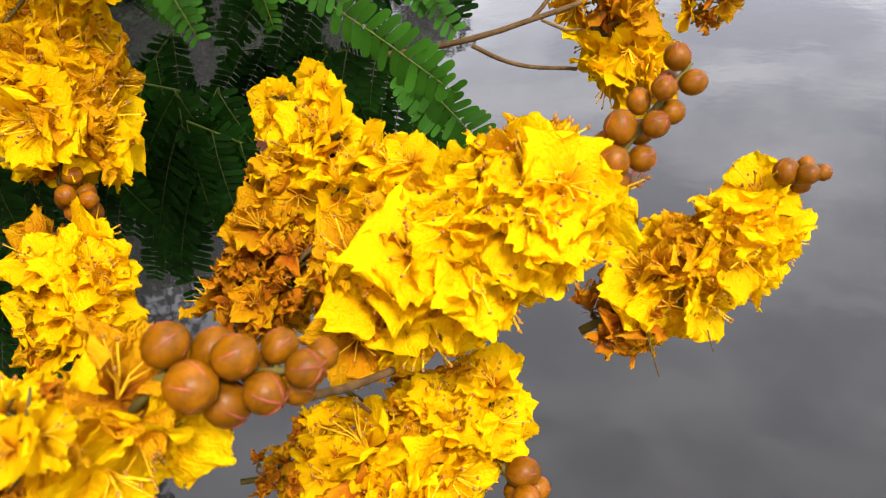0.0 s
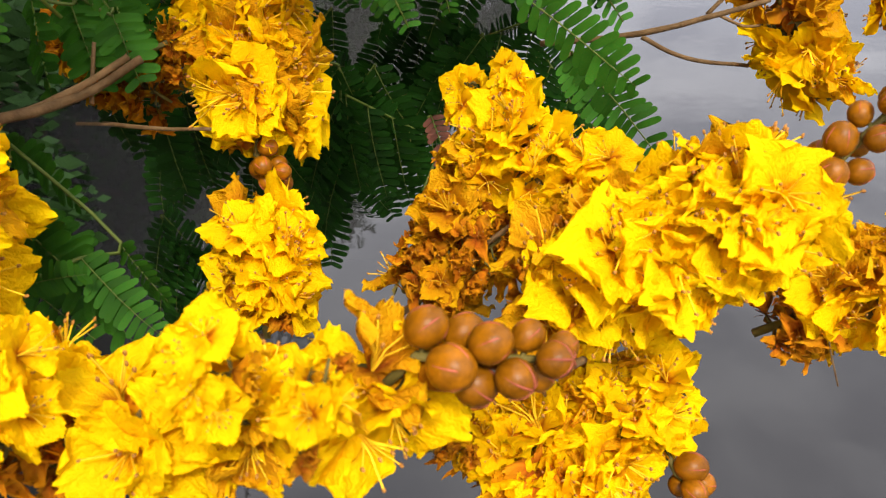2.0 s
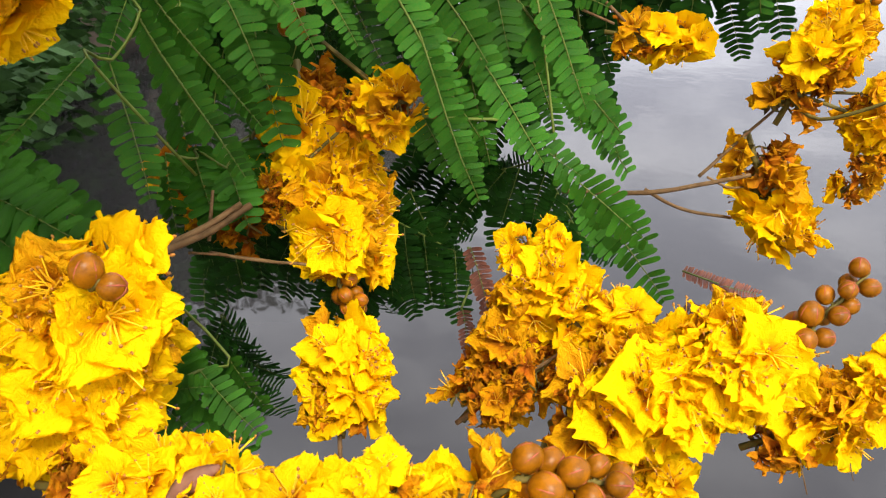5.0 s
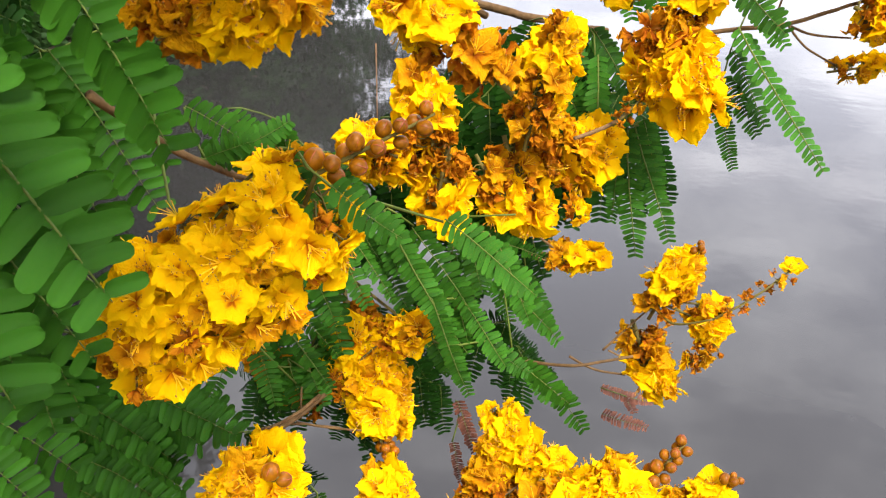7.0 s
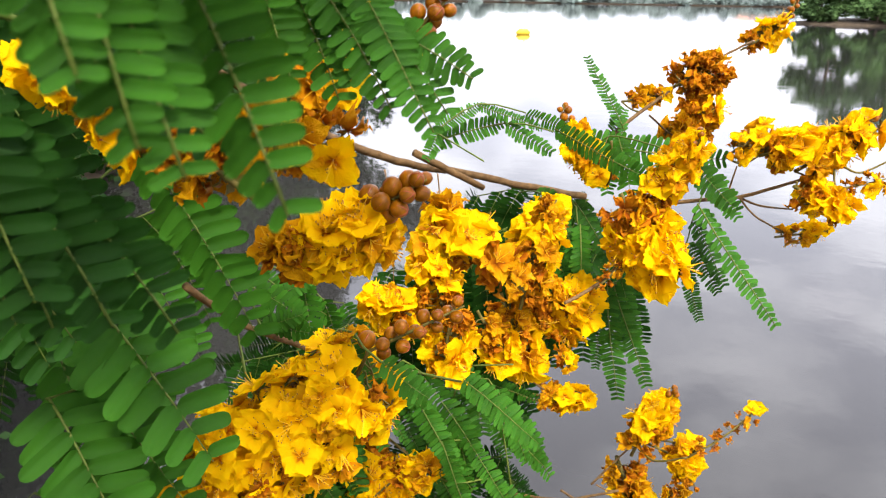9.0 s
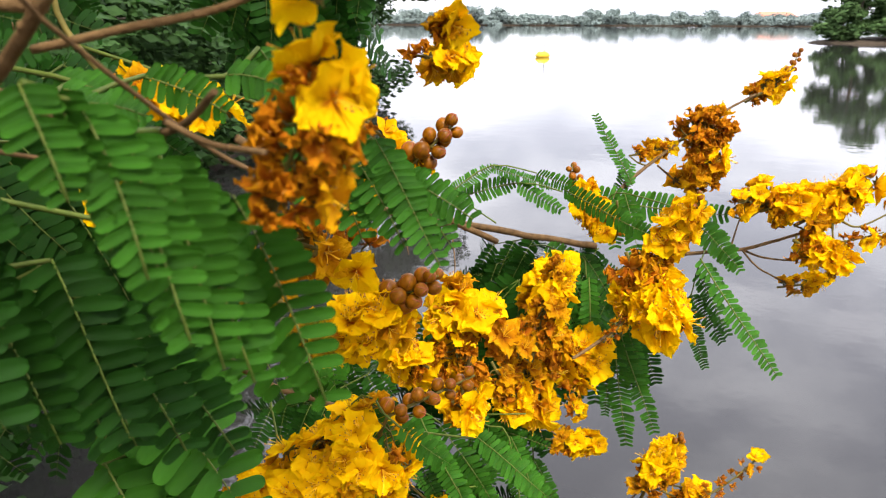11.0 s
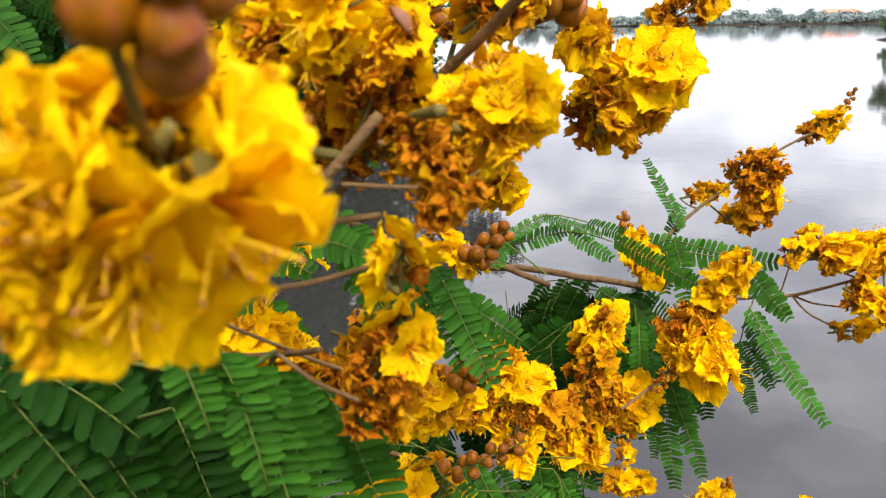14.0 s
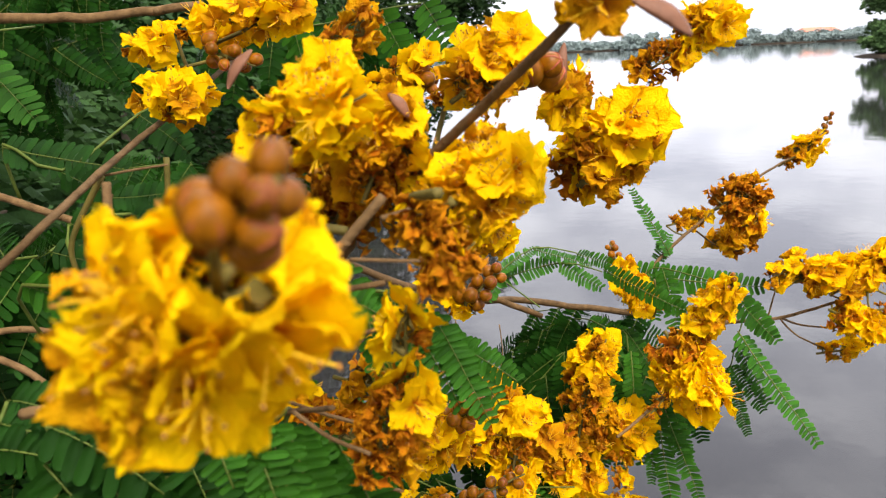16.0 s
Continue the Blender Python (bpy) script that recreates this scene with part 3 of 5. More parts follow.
# ---- lake, banks and distance ----
def lake():
    n = 48
    verts, faces = [], []
    for j in range(n + 1):
        for i in range(n + 1):
            sx, sy = 2 * i / n - 1, 2 * j / n - 1
            verts.append((1800 * sx * abs(sx) ** 1.6, 1800 * sy * abs(sy) ** 1.6, 0))
    for j in range(n):
        for i in range(n):
            faces.append((j * (n + 1) + i, j * (n + 1) + i + 1, (j + 1) * (n + 1) + i + 1, (j + 1) * (n + 1) + i))
    ob = new("water", mesh_of("water", verts, faces, [WATER]))
    return tagged(ob, "calm grey lake mirroring a cloudy sky", "lake", kind="structure")


def clump_crown(rng, b, centre, size, count, leaf_size, mat=0):
    """Many small leafy blades round a centre, thinner towards the outside."""
    for k in range(count):
        d = Vector((rng.gauss(0, 1), rng.gauss(0, 1), rng.gauss(0, 0.8)))
        d = d.normalized() * rng.random() ** 0.45
        p = centre + Vector((d.x * size[0], d.y * size[1], d.z * size[2]))
        nrm = Vector((rng.gauss(0, 1), rng.gauss(0, 1), rng.gauss(0.5, 1))).normalized()
        a = nrm.cross(Vector((0.2, 0.3, 0.9))).normalized()
        c = nrm.cross(a)
        s = leaf_size * rng.uniform(0.5, 1.4)
        b.add([p - a * s, p - c * s * 0.45 + nrm * s * 0.15, p + a * s, p + c * s * 0.45 - nrm * s * 0.1], [(0, 1, 2), (0, 2, 3)], mat)


def tree(at, height, spread, seed, leaves, leaf_size, foliage, label, low=0.25, lean=(0, 0)):
    rng = random.Random(seed)
    thing = tagged(new("tree"), label, "tree", "trees round the lake")
    thing.location = at
    trunk = Build()
    top = Vector((lean[0] * height, lean[1] * height, height * 0.72))
    line = smooth_path([Vector((0, 0, -0.4)), Vector((lean[0] * height * 0.3, lean[1] * height * 0.3, height * 0.3)), top], 4)
    v, f = tube(line, [height * 0.028 * (1 - 0.75 * i / (len(line) - 1)) for i in range(len(line))], 8)
    trunk.add(v, f)
    crown = Build()
    limbs = 11
    for k in range(limbs):
        t = low + (1 - low) * (k + 0.5) / limbs
        foot = Vector((top.x * t, top.y * t, height * 0.72 * t))
        ang = k * 2.4 + rng.uniform(-0.4, 0.4)
        reach = spread * (0.5 + 0.5 * math.sin(math.pi * min(1, t * 0.9 + 0.1))) * rng.uniform(0.6, 1.05)
        end = foot + Vector((math.cos(ang) * reach, math.sin(ang) * reach, height * rng.uniform(-0.02, 0.26)))
        mid = foot.lerp(end, 0.5) + Vector((0, 0, height * 0.05))
        v, f = tube(smooth_path([foot, mid, end], 3), [height * 0.010 * (1 - 0.13 * i) for i in range(7)], 5)
        trunk.add(v, f)
        for c in range(4):
            q = foot.lerp(end, rng.uniform(0.45, 1.08)) + Vector((rng.uniform(-1, 1), rng.uniform(-1, 1), rng.uniform(-0.7, 1))) * spread * 0.2
            clump_crown(rng, crown, q, (spread * 0.27, spread * 0.27, spread * 0.21), leaves // (limbs * 4), leaf_size)
    part("trunk", trunk.mesh("trunk", [TREE_BARK]), thing, "dark grey trunk with limbs")
    part("crown", crown.mesh("crown", [foliage], False), thing, "loose leafy green crown")
    return thing


def far_shore():
    """The wooded shore on the other side, with a few houses between the trees."""
    a, c = Vector((-230, 430, 0)), Vector((470, 392, 0))
    along = (c - a).normalized()
    back = Vector((-along.y, along.x, 0))
    rng = random.Random(77)
    b = Build()
    vs = [a + Vector((0, 0, 0.0)), c, c + Vector((0, 0, 0.6)), a + Vector((0, 0, 0.6)), c + back * 600 + Vector((0, 0, 1.5)), a + back * 600 + Vector((0, 0, 1.5))]
    b.add(vs, [(0, 1, 2, 3), (3, 2, 4, 5)])
    tagged(new("far_shore_ground", b.mesh("far_shore_ground", [SOIL], False)), "low brown earth shore across the lake", "shore", kind="structure")
    woods = Build()
    length = (c - a).length
    k = 0.0
    while k < length:
        h = rng.choice((5.2, 5.8, 6.6, 6.2, 7.4, 9.0)) * rng.uniform(0.85, 1.15)
        w = rng.uniform(5, 11)
        foot = a + along * k + back * rng.uniform(1, 9)
        for q in range(5):
            p = foot + Vector((rng.uniform(-.4, .4) * w, rng.uniform(-2, 2), h * rng.uniform(0.15, 0.78)))
            clump_crown(rng, woods, p, (w * 0.55, w * 0.3, h * 0.3), 170, 0.8)
        k += w * 0.5
    ob = new("far_woods", woods.mesh("far_woods", [HAZED_SHORE_LEAF], False))
    tagged(ob, "grey-green woods along the far shore, haze put into the colour", "woods", kind="stuff")


def box(b, lo, hi, mat=0):
    x0, y0, z0 = lo
    x1, y1, z1 = hi
    b.add([(x0, y0, z0), (x1, y0, z0), (x1, y1, z0), (x0, y1, z0), (x0, y0, z1), (x1, y0, z1), (x1, y1, z1), (x0, y1, z1)],
          [(0, 3, 2, 1), (4, 5, 6, 7), (0, 1, 5, 4), (1, 2, 6, 5), (2, 3, 7, 6), (3, 0, 4, 7)], mat)


def house(at, width, depth, wall_h, roof_h, label, roof_mat):
    thing = tagged(new("house"), label, "house", "houses on the far shore")
    thing.location = at
    b = Build()
    box(b, (-width / 2, 0, 0), (width / 2, depth, wall_h))
    part("wall", b.mesh("wall", [PLASTER], False), thing)
    r = Build()
    o = 0.6
    r.add([(-width / 2 - o, -o, wall_h), (width / 2 + o, -o, wall_h), (width / 2 + o, depth + o, wall_h), (-width / 2 - o, depth + o, wall_h),
           (-width / 2 + 1.5, depth / 2, wall_h + roof_h), (width / 2 - 1.5, depth / 2, wall_h + roof_h)],
          [(0, 1, 5, 4), (1, 2, 5), (2, 3, 4, 5), (3, 0, 4), (3, 2, 1, 0)])
    part("roof", r.mesh("roof", [roof_mat], False), thing, "red tiled roof, its colour paled as haze" if roof_mat == ROOF else "grey roof")
    n = max(3, int(width / 3))
    wb = Build()
    box(wb, (-0.5, -0.06, 1.0), (0.5, -0.004, 2.3))
    wm = wb.mesh("window", [DARK], False)
    for i in range(n):
        part("window", wm, thing, "", Matrix.Translation((-width / 2 + width * (i + 0.5) / n, 0, wall_h - 3.2)))
    return thing


def buoy(at):
    thing = tagged(new("buoy"), "small yellow float with a thin mast on the water", "buoy")
    thing.location = at
    b = Build()
    v, f = tube([(-0.55, 0, 0.12), (-0.3, 0, 0.16), (0.3, 0, 0.16), (0.55, 0, 0.12)], [0.08, 0.26, 0.26, 0.08], 10)
    b.add(v, f)
    part("float", b.mesh("float", [FLOAT]), thing, "rounded yellow float")
    m = Build()
    v, f = tube([(0.1, 0, 0.3), (0.1, 0, 1.1)], [0.03, 0.02], 6)
    m.add(v, f)
    part("mast", m.mesh("mast", [DARK]), thing, "thin dark mast")


def bank(name, outline, height, label):
    """Low earth rising from the water inside an outline."""
    rng = random.Random(5)
    b = Build()
    c = sum((Vector(p) for p in outline), Vector()) / len(outline)
    rings = ((1.0, -0.3), (0.97, 0.08), (0.9, 0.35), (0.6, 0.8), (0.0, 1.0))
    n = len(outline)
    vs = []
    for s, h in rings:
        for p in outline:
            q = c + (Vector(p) - c) * s
            vs.append((q.x + rng.uniform(-.1, .1), q.y + rng.uniform(-.1, .1), h * height + (rng.uniform(-.05, .05) * height if h > 0.1 else 0)))
    fs = []
    for k in range(len(rings) - 1):
        for i in range(n):
            fs.append((k * n + i, k * n + (i + 1) % n, (k + 1) * n + (i + 1) % n, (k + 1) * n + i))
    b.add(vs, fs)
    return tagged(new(name, b.mesh(name, [SOIL])), label, "bank", kind="structure")


def out_at(dist, across):
    """A place on the water dist metres ahead along the main view, across metres to its right."""
    hx, hy = 0.223, 0.975
    return Vector((0.65 + hx * dist + hy * across, 0.58 + hy * dist - hx * across, 0))


def own_tree():
    """The tree that bears the flowers: trunk on the bank, limbs and a wide crown over and behind the path; the unseen
    high canopy is added for shade.
    """
    rng = random.Random(91)
    thing = tagged(new("flowering_tree"), "spreading tree on the bank with a dense feathery crown", "tree")
    thing.location = (-2.6, 0.9, 0.6)
    trunk, crown = Build(), Build()
    v, f = tube(smooth_path([(0, 0, -0.8), (0.1, 0.1, 1.2), (0.4, 0.0, 2.6), (0.7, -0.1, 4.4)], 4), [0.24 - 0.012 * i for i in range(13)], 10)
    trunk.add(v, f)
    ends = [(1.5, 1.2, 2.6), (1.3, 2.2, 3.2), (1.9, 0.5, 4.6), (1.7, -1.2, 4.2), (-0.4, 2.4, 3.2), (-1.8, 1.0, 3.6), (0.4, -2.2, 3.8), (0.9, 3.4, 4.0), (-1.5, -1.5, 4.4), (0.5, 0.6, 5.4), (0.6, 1.7, 1.7), (0.1, 3.0, 2.0)]
    for e in ends:
        e = Vector(e)
        foot = Vector((0.3, 0, 2.0 + 0.25 * rng.random()))
        v, f = tube(smooth_path([foot, foot.lerp(e, 0.5) + Vector((0, 0, 0.25)), e], 4), [0.07 - 0.006 * i for i in range(9)], 6)
        trunk.add(v, f)
        for c in range(3):
            q = foot.lerp(e, rng.uniform(0.6, 1.0)) + Vector([rng.uniform(-.4, .4) for _ in range(3)])
            clump_crown(rng, crown, q, (0.75, 0.8, 0.5), 520, 0.06)
    # boughs that reach out to the flowering twigs near the path
    for mid, e, r in (((1.6, 0.1, 2.25), (3.02, 0.05, 1.82), 0.05), ((1.5, -0.2, 2.4), (2.98, -0.12, 2.02), 0.045), ((1.7, 0.5, 2.0), (3.05, 0.35, 1.62), 0.04), ((1.2, 1.6, 1.7), (2.4, 3.0, 1.2), 0.06)):
        line = smooth_path([Vector((0.25, 0, 1.9)), Vector(mid), Vector(e)], 6)
        v, f = tube(line, [r * (1 - 0.9 * i / (len(line) - 1)) for i in range(len(line))], 7)
        trunk.add(v, f)
    # low foliage along the bank, added as a dark backdrop behind the near leaves
    for k in range(34):
        t = rng.random()
        q = Vector((0.6 + 1.75 * t + rng.uniform(-.45, .25), 0.9 + 2.6 * t + rng.uniform(-.5, .6), rng.uniform(0.1, 2.5)))
        clump_crown(rng, crown, q, (rng.uniform(.35, .6), rng.uniform(.35, .6), rng.uniform(.3, .5)), 400, 0.05)
    # unseen high canopy, added to keep them in shade
    for k in range(44):
        a, d = rng.uniform(0, 6.28), rng.random() ** 0.5
        q = Vector((0.35 + 2.25 * d * math.cos(a), 1.2 + 2.7 * d * math.sin(a), 4.2 + 1.0 * (1 - d * d) + rng.uniform(-.3, .3)))
        clump_crown(rng, crown, q, (0.75, 0.75, 0.36), 420, 0.075)
    # more unseen canopy towards the sun, added to shade the low foliage
    for k in range(34):
        a, d = rng.uniform(0, 6.28), rng.random() ** 0.5
        q = Vector((0.45 + 2.0 * d * math.cos(a), -0.8 + 2.2 * d * math.sin(a), 4.3 + 0.8 * (1 - d * d) + rng.uniform(-.3, .3)))
        clump_crown(rng, crown, q, (0.75, 0.75, 0.36), 380, 0.075)
    part("trunk", trunk.mesh("trunk", [TREE_BARK]), thing, "grey-brown forked trunk")
    part("crown", crown.mesh("crown", [SHADED_CROWN_LEAF], False), thing, "dense crown with shade in its dark green, unseen canopy added")


lake()
own_tree()
far_shore()
house((323, 407, 0.6), 24, 9, 5.2, 2.6, "long pale house with a red tiled roof", ROOF)
buoy((24.0, 55.4, 0))
ISLET = Vector((75, 86, 0))
bank("island_bank", [ISLET + Vector(p) for p in ((0, 3, 0), (2, -3, 0), (12, -8, 0), (28, -14, 0), (42, -8, 0), (30, 14, 0), (12, 12, 0))], 0.8, "low sandy bank of a wooded islet")
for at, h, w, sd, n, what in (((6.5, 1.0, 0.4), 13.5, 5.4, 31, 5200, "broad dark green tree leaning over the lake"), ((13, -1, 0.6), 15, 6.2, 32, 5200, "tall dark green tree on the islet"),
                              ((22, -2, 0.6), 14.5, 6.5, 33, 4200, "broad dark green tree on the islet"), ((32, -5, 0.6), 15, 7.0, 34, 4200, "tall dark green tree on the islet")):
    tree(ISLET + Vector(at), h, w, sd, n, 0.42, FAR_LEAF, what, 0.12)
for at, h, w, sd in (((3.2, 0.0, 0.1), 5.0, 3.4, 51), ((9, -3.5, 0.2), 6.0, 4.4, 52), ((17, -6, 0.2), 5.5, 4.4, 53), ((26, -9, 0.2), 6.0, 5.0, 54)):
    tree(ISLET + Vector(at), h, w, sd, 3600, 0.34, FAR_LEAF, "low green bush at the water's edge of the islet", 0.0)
bank("near_bank", [out_at(-7, 2.5), out_at(-1.5, 1.2), out_at(-0.7, -0.7), out_at(1.0, -2.0), out_at(3.5, -3.4), out_at(8, -4.2), out_at(16, -3.0), out_at(24, -1.6), out_at(32, -4), out_at(60, -20), out_at(60, -60), out_at(0, -60), out_at(-12, -20)], 1.6, "brown earth bank under the trees")
# bank trees and bushes share the crown colour that has shade in it
tree(out_at(24.5, -2.6), 8.5, 3.6, 41, 26000, 0.10, SHADED_CROWN_LEAF, "loose green tree overhanging the water", 0.05, (0.10, -0.02))
tree(out_at(21, -6.0), 9.5, 4.2, 42, 22000, 0.12, SHADED_CROWN_LEAF, "dense dark tree on the bank", 0.05)
tree(out_at(14, -6.5), 9.0, 4.0, 43, 22000, 0.11, SHADED_CROWN_LEAF, "dense dark tree on the bank", 0.03)
tree(out_at(8, -7.0), 8.0, 3.8, 44, 18000, 0.10, SHADED_CROWN_LEAF, "dense dark tree on the bank", 0.03)
# bushes added along the bank so that the water mirrors dark there
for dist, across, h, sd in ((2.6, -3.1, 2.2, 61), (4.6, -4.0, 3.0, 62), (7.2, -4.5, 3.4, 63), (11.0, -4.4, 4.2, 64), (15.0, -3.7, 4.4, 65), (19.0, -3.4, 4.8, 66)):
    tree(out_at(dist, across), h, h * 0.55, sd, 9000, 0.03 + 0.013 * h, SHADED_CROWN_LEAF, "leafy green bush added for its dark reflection in the water", 0.0)
tree(out_at(30, -10.0), 11.0, 5.0, 45, 9000, 0.14, SHADED_CROWN_LEAF, "tall dark tree on the bank", 0.05)


# plan: places of flower spikes, twigs and leaves
flower_spike((0.8071, 1.0014, 2.1512), (0.8454, 1.0160, 2.1977), 0.0173, 44, 0.6, 1, None)
flower_spike((0.8042, 0.9944, 2.1596), (0.8346, 0.9913, 2.1753), 0.0126, 26, 1, 1, None)
flower_spike((0.8363, 1.0160, 2.1954), (0.8426, 1.0230, 2.2135), 0.0069, 8, 0, 1, None, root=(0.8402, 0.9915, 2.1829))
flower_spike((0.8285, 1.0221, 2.1906), (0.8286, 1.0306, 2.2070), 0.0083, 9, 0, 1, None, root=(0.8342, 0.9978, 2.1727))
flower_spike((0.8383, 0.9955, 2.1859), (0.8610, 0.9851, 2.1976), 0.0112, 14, 0.1, 1, None, root=(0.8391, 0.9923, 2.1818))
flower_spike((0.8337, 0.9725, 2.1644), (0.8890, 0.9494, 2.2020), 0.0204, 58, 0.12, 1, ((0.8910, 0.9496, 2.1996), (0.9148, 0.9518, 2.2239), 14, 0.0035), root=(0.8319, 0.9737, 2.1575))
flower_spike((0.9031, 0.9665, 2.1467), (0.9458, 0.9514, 2.1803), 0.0152, 44, 0.25, 1, ((0.9442, 0.9497, 2.1888), (0.9516, 0.9484, 2.1933), 5, 0.0027))
flower_spike((0.7176, 0.9290, 2.1805), (0.7992, 0.9137, 2.1935), 0.0147, 18, 0.2, 1.3, ((0.7966, 0.9140, 2.2015), (0.8227, 0.9091, 2.1992), 12, 0.0038), large=True)
flower_spike((0.8169, 0.9508, 2.1144), (0.8724, 0.9626, 2.1327), 0.0197, 38, 0.2, 1, ((0.8665, 0.9444, 2.1191), (0.8718, 0.9400, 2.1150), 4, 0.0037))
flower_spike((0.8014, 0.9611, 2.1274), (0.8300, 0.9588, 2.1295), 0.0092, 16, 0.45, 1, None)
flower_spike((0.8135, 0.9715, 2.1297), (0.8280, 0.9701, 2.1333), 0.0059, 10, 0.3, 1, None)
flower_spike((0.8410, 0.9585, 2.1250), (0.8585, 0.9633, 2.1383), 0.0111, 10, 0.3, 1, ((0.8355, 0.9579, 2.1290), (0.8437, 0.9576, 2.1297), 5, 0.0029))
flower_spike((0.7583, 1.0105, 2.1422), (0.7622, 1.0283, 2.1744), 0.0174, 26, 0.12, 1, None, root=(0.7569, 1.0097, 2.1389))
flower_spike((0.8282, 0.9760, 2.1461), (0.8435, 0.9739, 2.1490), 0.0069, 9, 0.2, 1, None, root=(0.8264, 0.9777, 2.1517))
flower_spike((0.8397, 0.9706, 2.1324), (0.8734, 0.9639, 2.1337), 0.0098, 18, 0.25, 1, None, root=(0.8276, 0.9779, 2.1528))
flower_spike((0.7553, 1.1087, 2.2468), (0.7690, 1.0455, 2.1882), 0.0230, 58, 0.38, 1, ((0.7621, 1.0411, 2.1857), (0.7697, 1.0351, 2.1779), 7, 0.0032), root=(0.7196, 1.0949, 2.2042))
flower_spike((0.7451, 1.0662, 2.2026), (0.7431, 1.0761, 2.2209), 0.0117, 12, 1, 1, None, root=(0.7393, 1.0725, 2.2010))
flower_spike((0.7729, 1.0681, 2.2408), (0.7951, 1.0588, 2.2527), 0.0143, 14, 0.3, 1, ((0.7527, 1.0898, 2.2794), (0.7565, 1.0841, 2.2712), 4, 0.0033), root=(0.7316, 1.0634, 2.2154))
flower_spike((0.9514, 1.0769, 2.2150), (0.9650, 1.0499, 2.1736), 0.0182, 20, 0.3, 1, None, root=(0.9439, 1.0723, 2.2206))
flower_spike((0.9571, 1.0671, 2.2327), (0.9765, 1.0591, 2.2764), 0.0163, 24, 0.5, 1, ((0.9778, 1.0573, 2.2787), (0.9815, 1.0580, 2.2856), 4, 0.0026))
flower_spike((0.9810, 1.0508, 2.2423), (0.9910, 1.0399, 2.2287), 0.0156, 14, 0.4, 1, None, root=(0.9603, 1.0697, 2.2394))
flower_spike((0.9883, 1.0345, 2.2239), (0.9739, 1.0436, 2.2019), 0.0105, 12, 0.9, 1, None, root=(0.9573, 1.0653, 2.2423))
flower_spike((0.9770, 1.0205, 2.2551), (1.0253, 1.0175, 2.2861), 0.0090, 11, 0.7, 1, None, root=(0.9572, 1.0668, 2.2409))
flower_spike((0.9025, 1.1248, 2.2561), (0.9424, 1.1118, 2.2524), 0.0133, 15, 0.4, 1, None)
flower_spike((0.6453, 0.9398, 2.3375), (0.7267, 0.9239, 2.4017), 0.0302, 135, 0.12, 0.6, ((0.7225, 0.9230, 2.4093), (0.7618, 0.9106, 2.4315), 14, 0.0033))
flower_spike((0.6620, 1.0042, 2.3174), (0.6908, 0.9902, 2.3055), 0.0226, 24, 0.2, 0.8, None)
flower_spike((0.6671, 0.9863, 2.1714), (0.6928, 0.9874, 2.2360), 0.0262, 38, 0.15, 1, ((0.6959, 0.9678, 2.2366), (0.6988, 0.9664, 2.2391), 2, 0.0040), large=True)
flower_spike((0.6772, 0.9567, 2.1806), (0.7299, 0.9398, 2.1852), 0.0148, 20, 0.2, 1, None, large=True)
flower_spike((0.6408, 0.9406, 2.1979), (0.6710, 0.9323, 2.2060), 0.0123, 10, 0.1, 1, None, large=True)
flower_spike((0.7838, 0.9090, 2.4410), (0.7474, 0.9152, 2.4738), 0.0133, 24, 0.55, 1, None)
flower_spike((0.8117, 1.1037, 2.3425), (0.7657, 1.1070, 2.3481), 0.0171, 16, 0.35, 1, None)
flower_spike((0.8211, 1.0995, 2.3505), (0.8091, 1.0807, 2.3079), 0.0199, 15, 0.3, 1, None)
flower_spike((0.8634, 1.0780, 2.3612), (0.8845, 1.0814, 2.4288), 0.0148, 24, 0.35, 1, None)
flower_spike((0.8824, 1.1227, 2.3560), (0.9214, 1.0921, 2.3278), 0.0210, 20, 0.6, 1, None)
flower_spike((0.8651, 1.1168, 2.3428), (0.8796, 1.0929, 2.2938), 0.0195, 18, 0.35, 1, None)
flower_spike((0.8889, 1.0723, 2.3168), (0.9001, 1.0661, 2.3114), 0.0097, 5, 0.5, 1, None)
flower_spike((0.9333, 1.0727, 2.4251), (0.9603, 1.0536, 2.3734), 0.0235, 34, 0.3, 1, None)
flower_spike((0.9402, 1.0734, 2.4127), (0.9715, 1.0519, 2.4716), 0.0156, 26, 0.4, 1, ((0.9691, 1.0505, 2.4659), (0.9739, 1.0534, 2.4785), 4, 0.0026))
flower_spike((0.9119, 1.0618, 2.3709), (0.9307, 1.0620, 2.3889), 0.0082, 9, 1, 1, None)
flower_spike((0.9456, 1.1284, 2.4279), (0.9332, 1.1622, 2.4630), 0.0147, 20, 0.15, 1, ((0.9314, 1.1633, 2.4648), (0.9287, 1.1687, 2.4793), 7, 0.0030), root=(0.9410, 1.1124, 2.4606))
flower_spike((1.0738, 1.1105, 2.4457), (1.1074, 1.0977, 2.4577), 0.0180, 16, 0.2, 1, None, root=(1.0569, 1.1185, 2.4373))
flower_spike((1.1040, 1.1016, 2.4366), (1.1595, 1.0957, 2.4690), 0.0180, 22, 0.3, 1, ((1.1608, 1.0986, 2.4785), (1.1535, 1.0982, 2.4702), 5, 0.0035), root=(1.1051, 1.0987, 2.4283))
flower_spike((1.0946, 1.0923, 2.4213), (1.1301, 1.0745, 2.4030), 0.0162, 16, 0.25, 1, None, root=(1.0934, 1.0950, 2.4272))
flower_spike((1.1008, 1.1105, 2.3778), (1.1396, 1.1008, 2.3842), 0.0112, 11, 0.35, 1, None)
flower_spike((1.0447, 1.1140, 2.4470), (1.0764, 1.1113, 2.4679), 0.0127, 11, 0.05, 1, None, root=(1.0505, 1.1100, 2.4401))
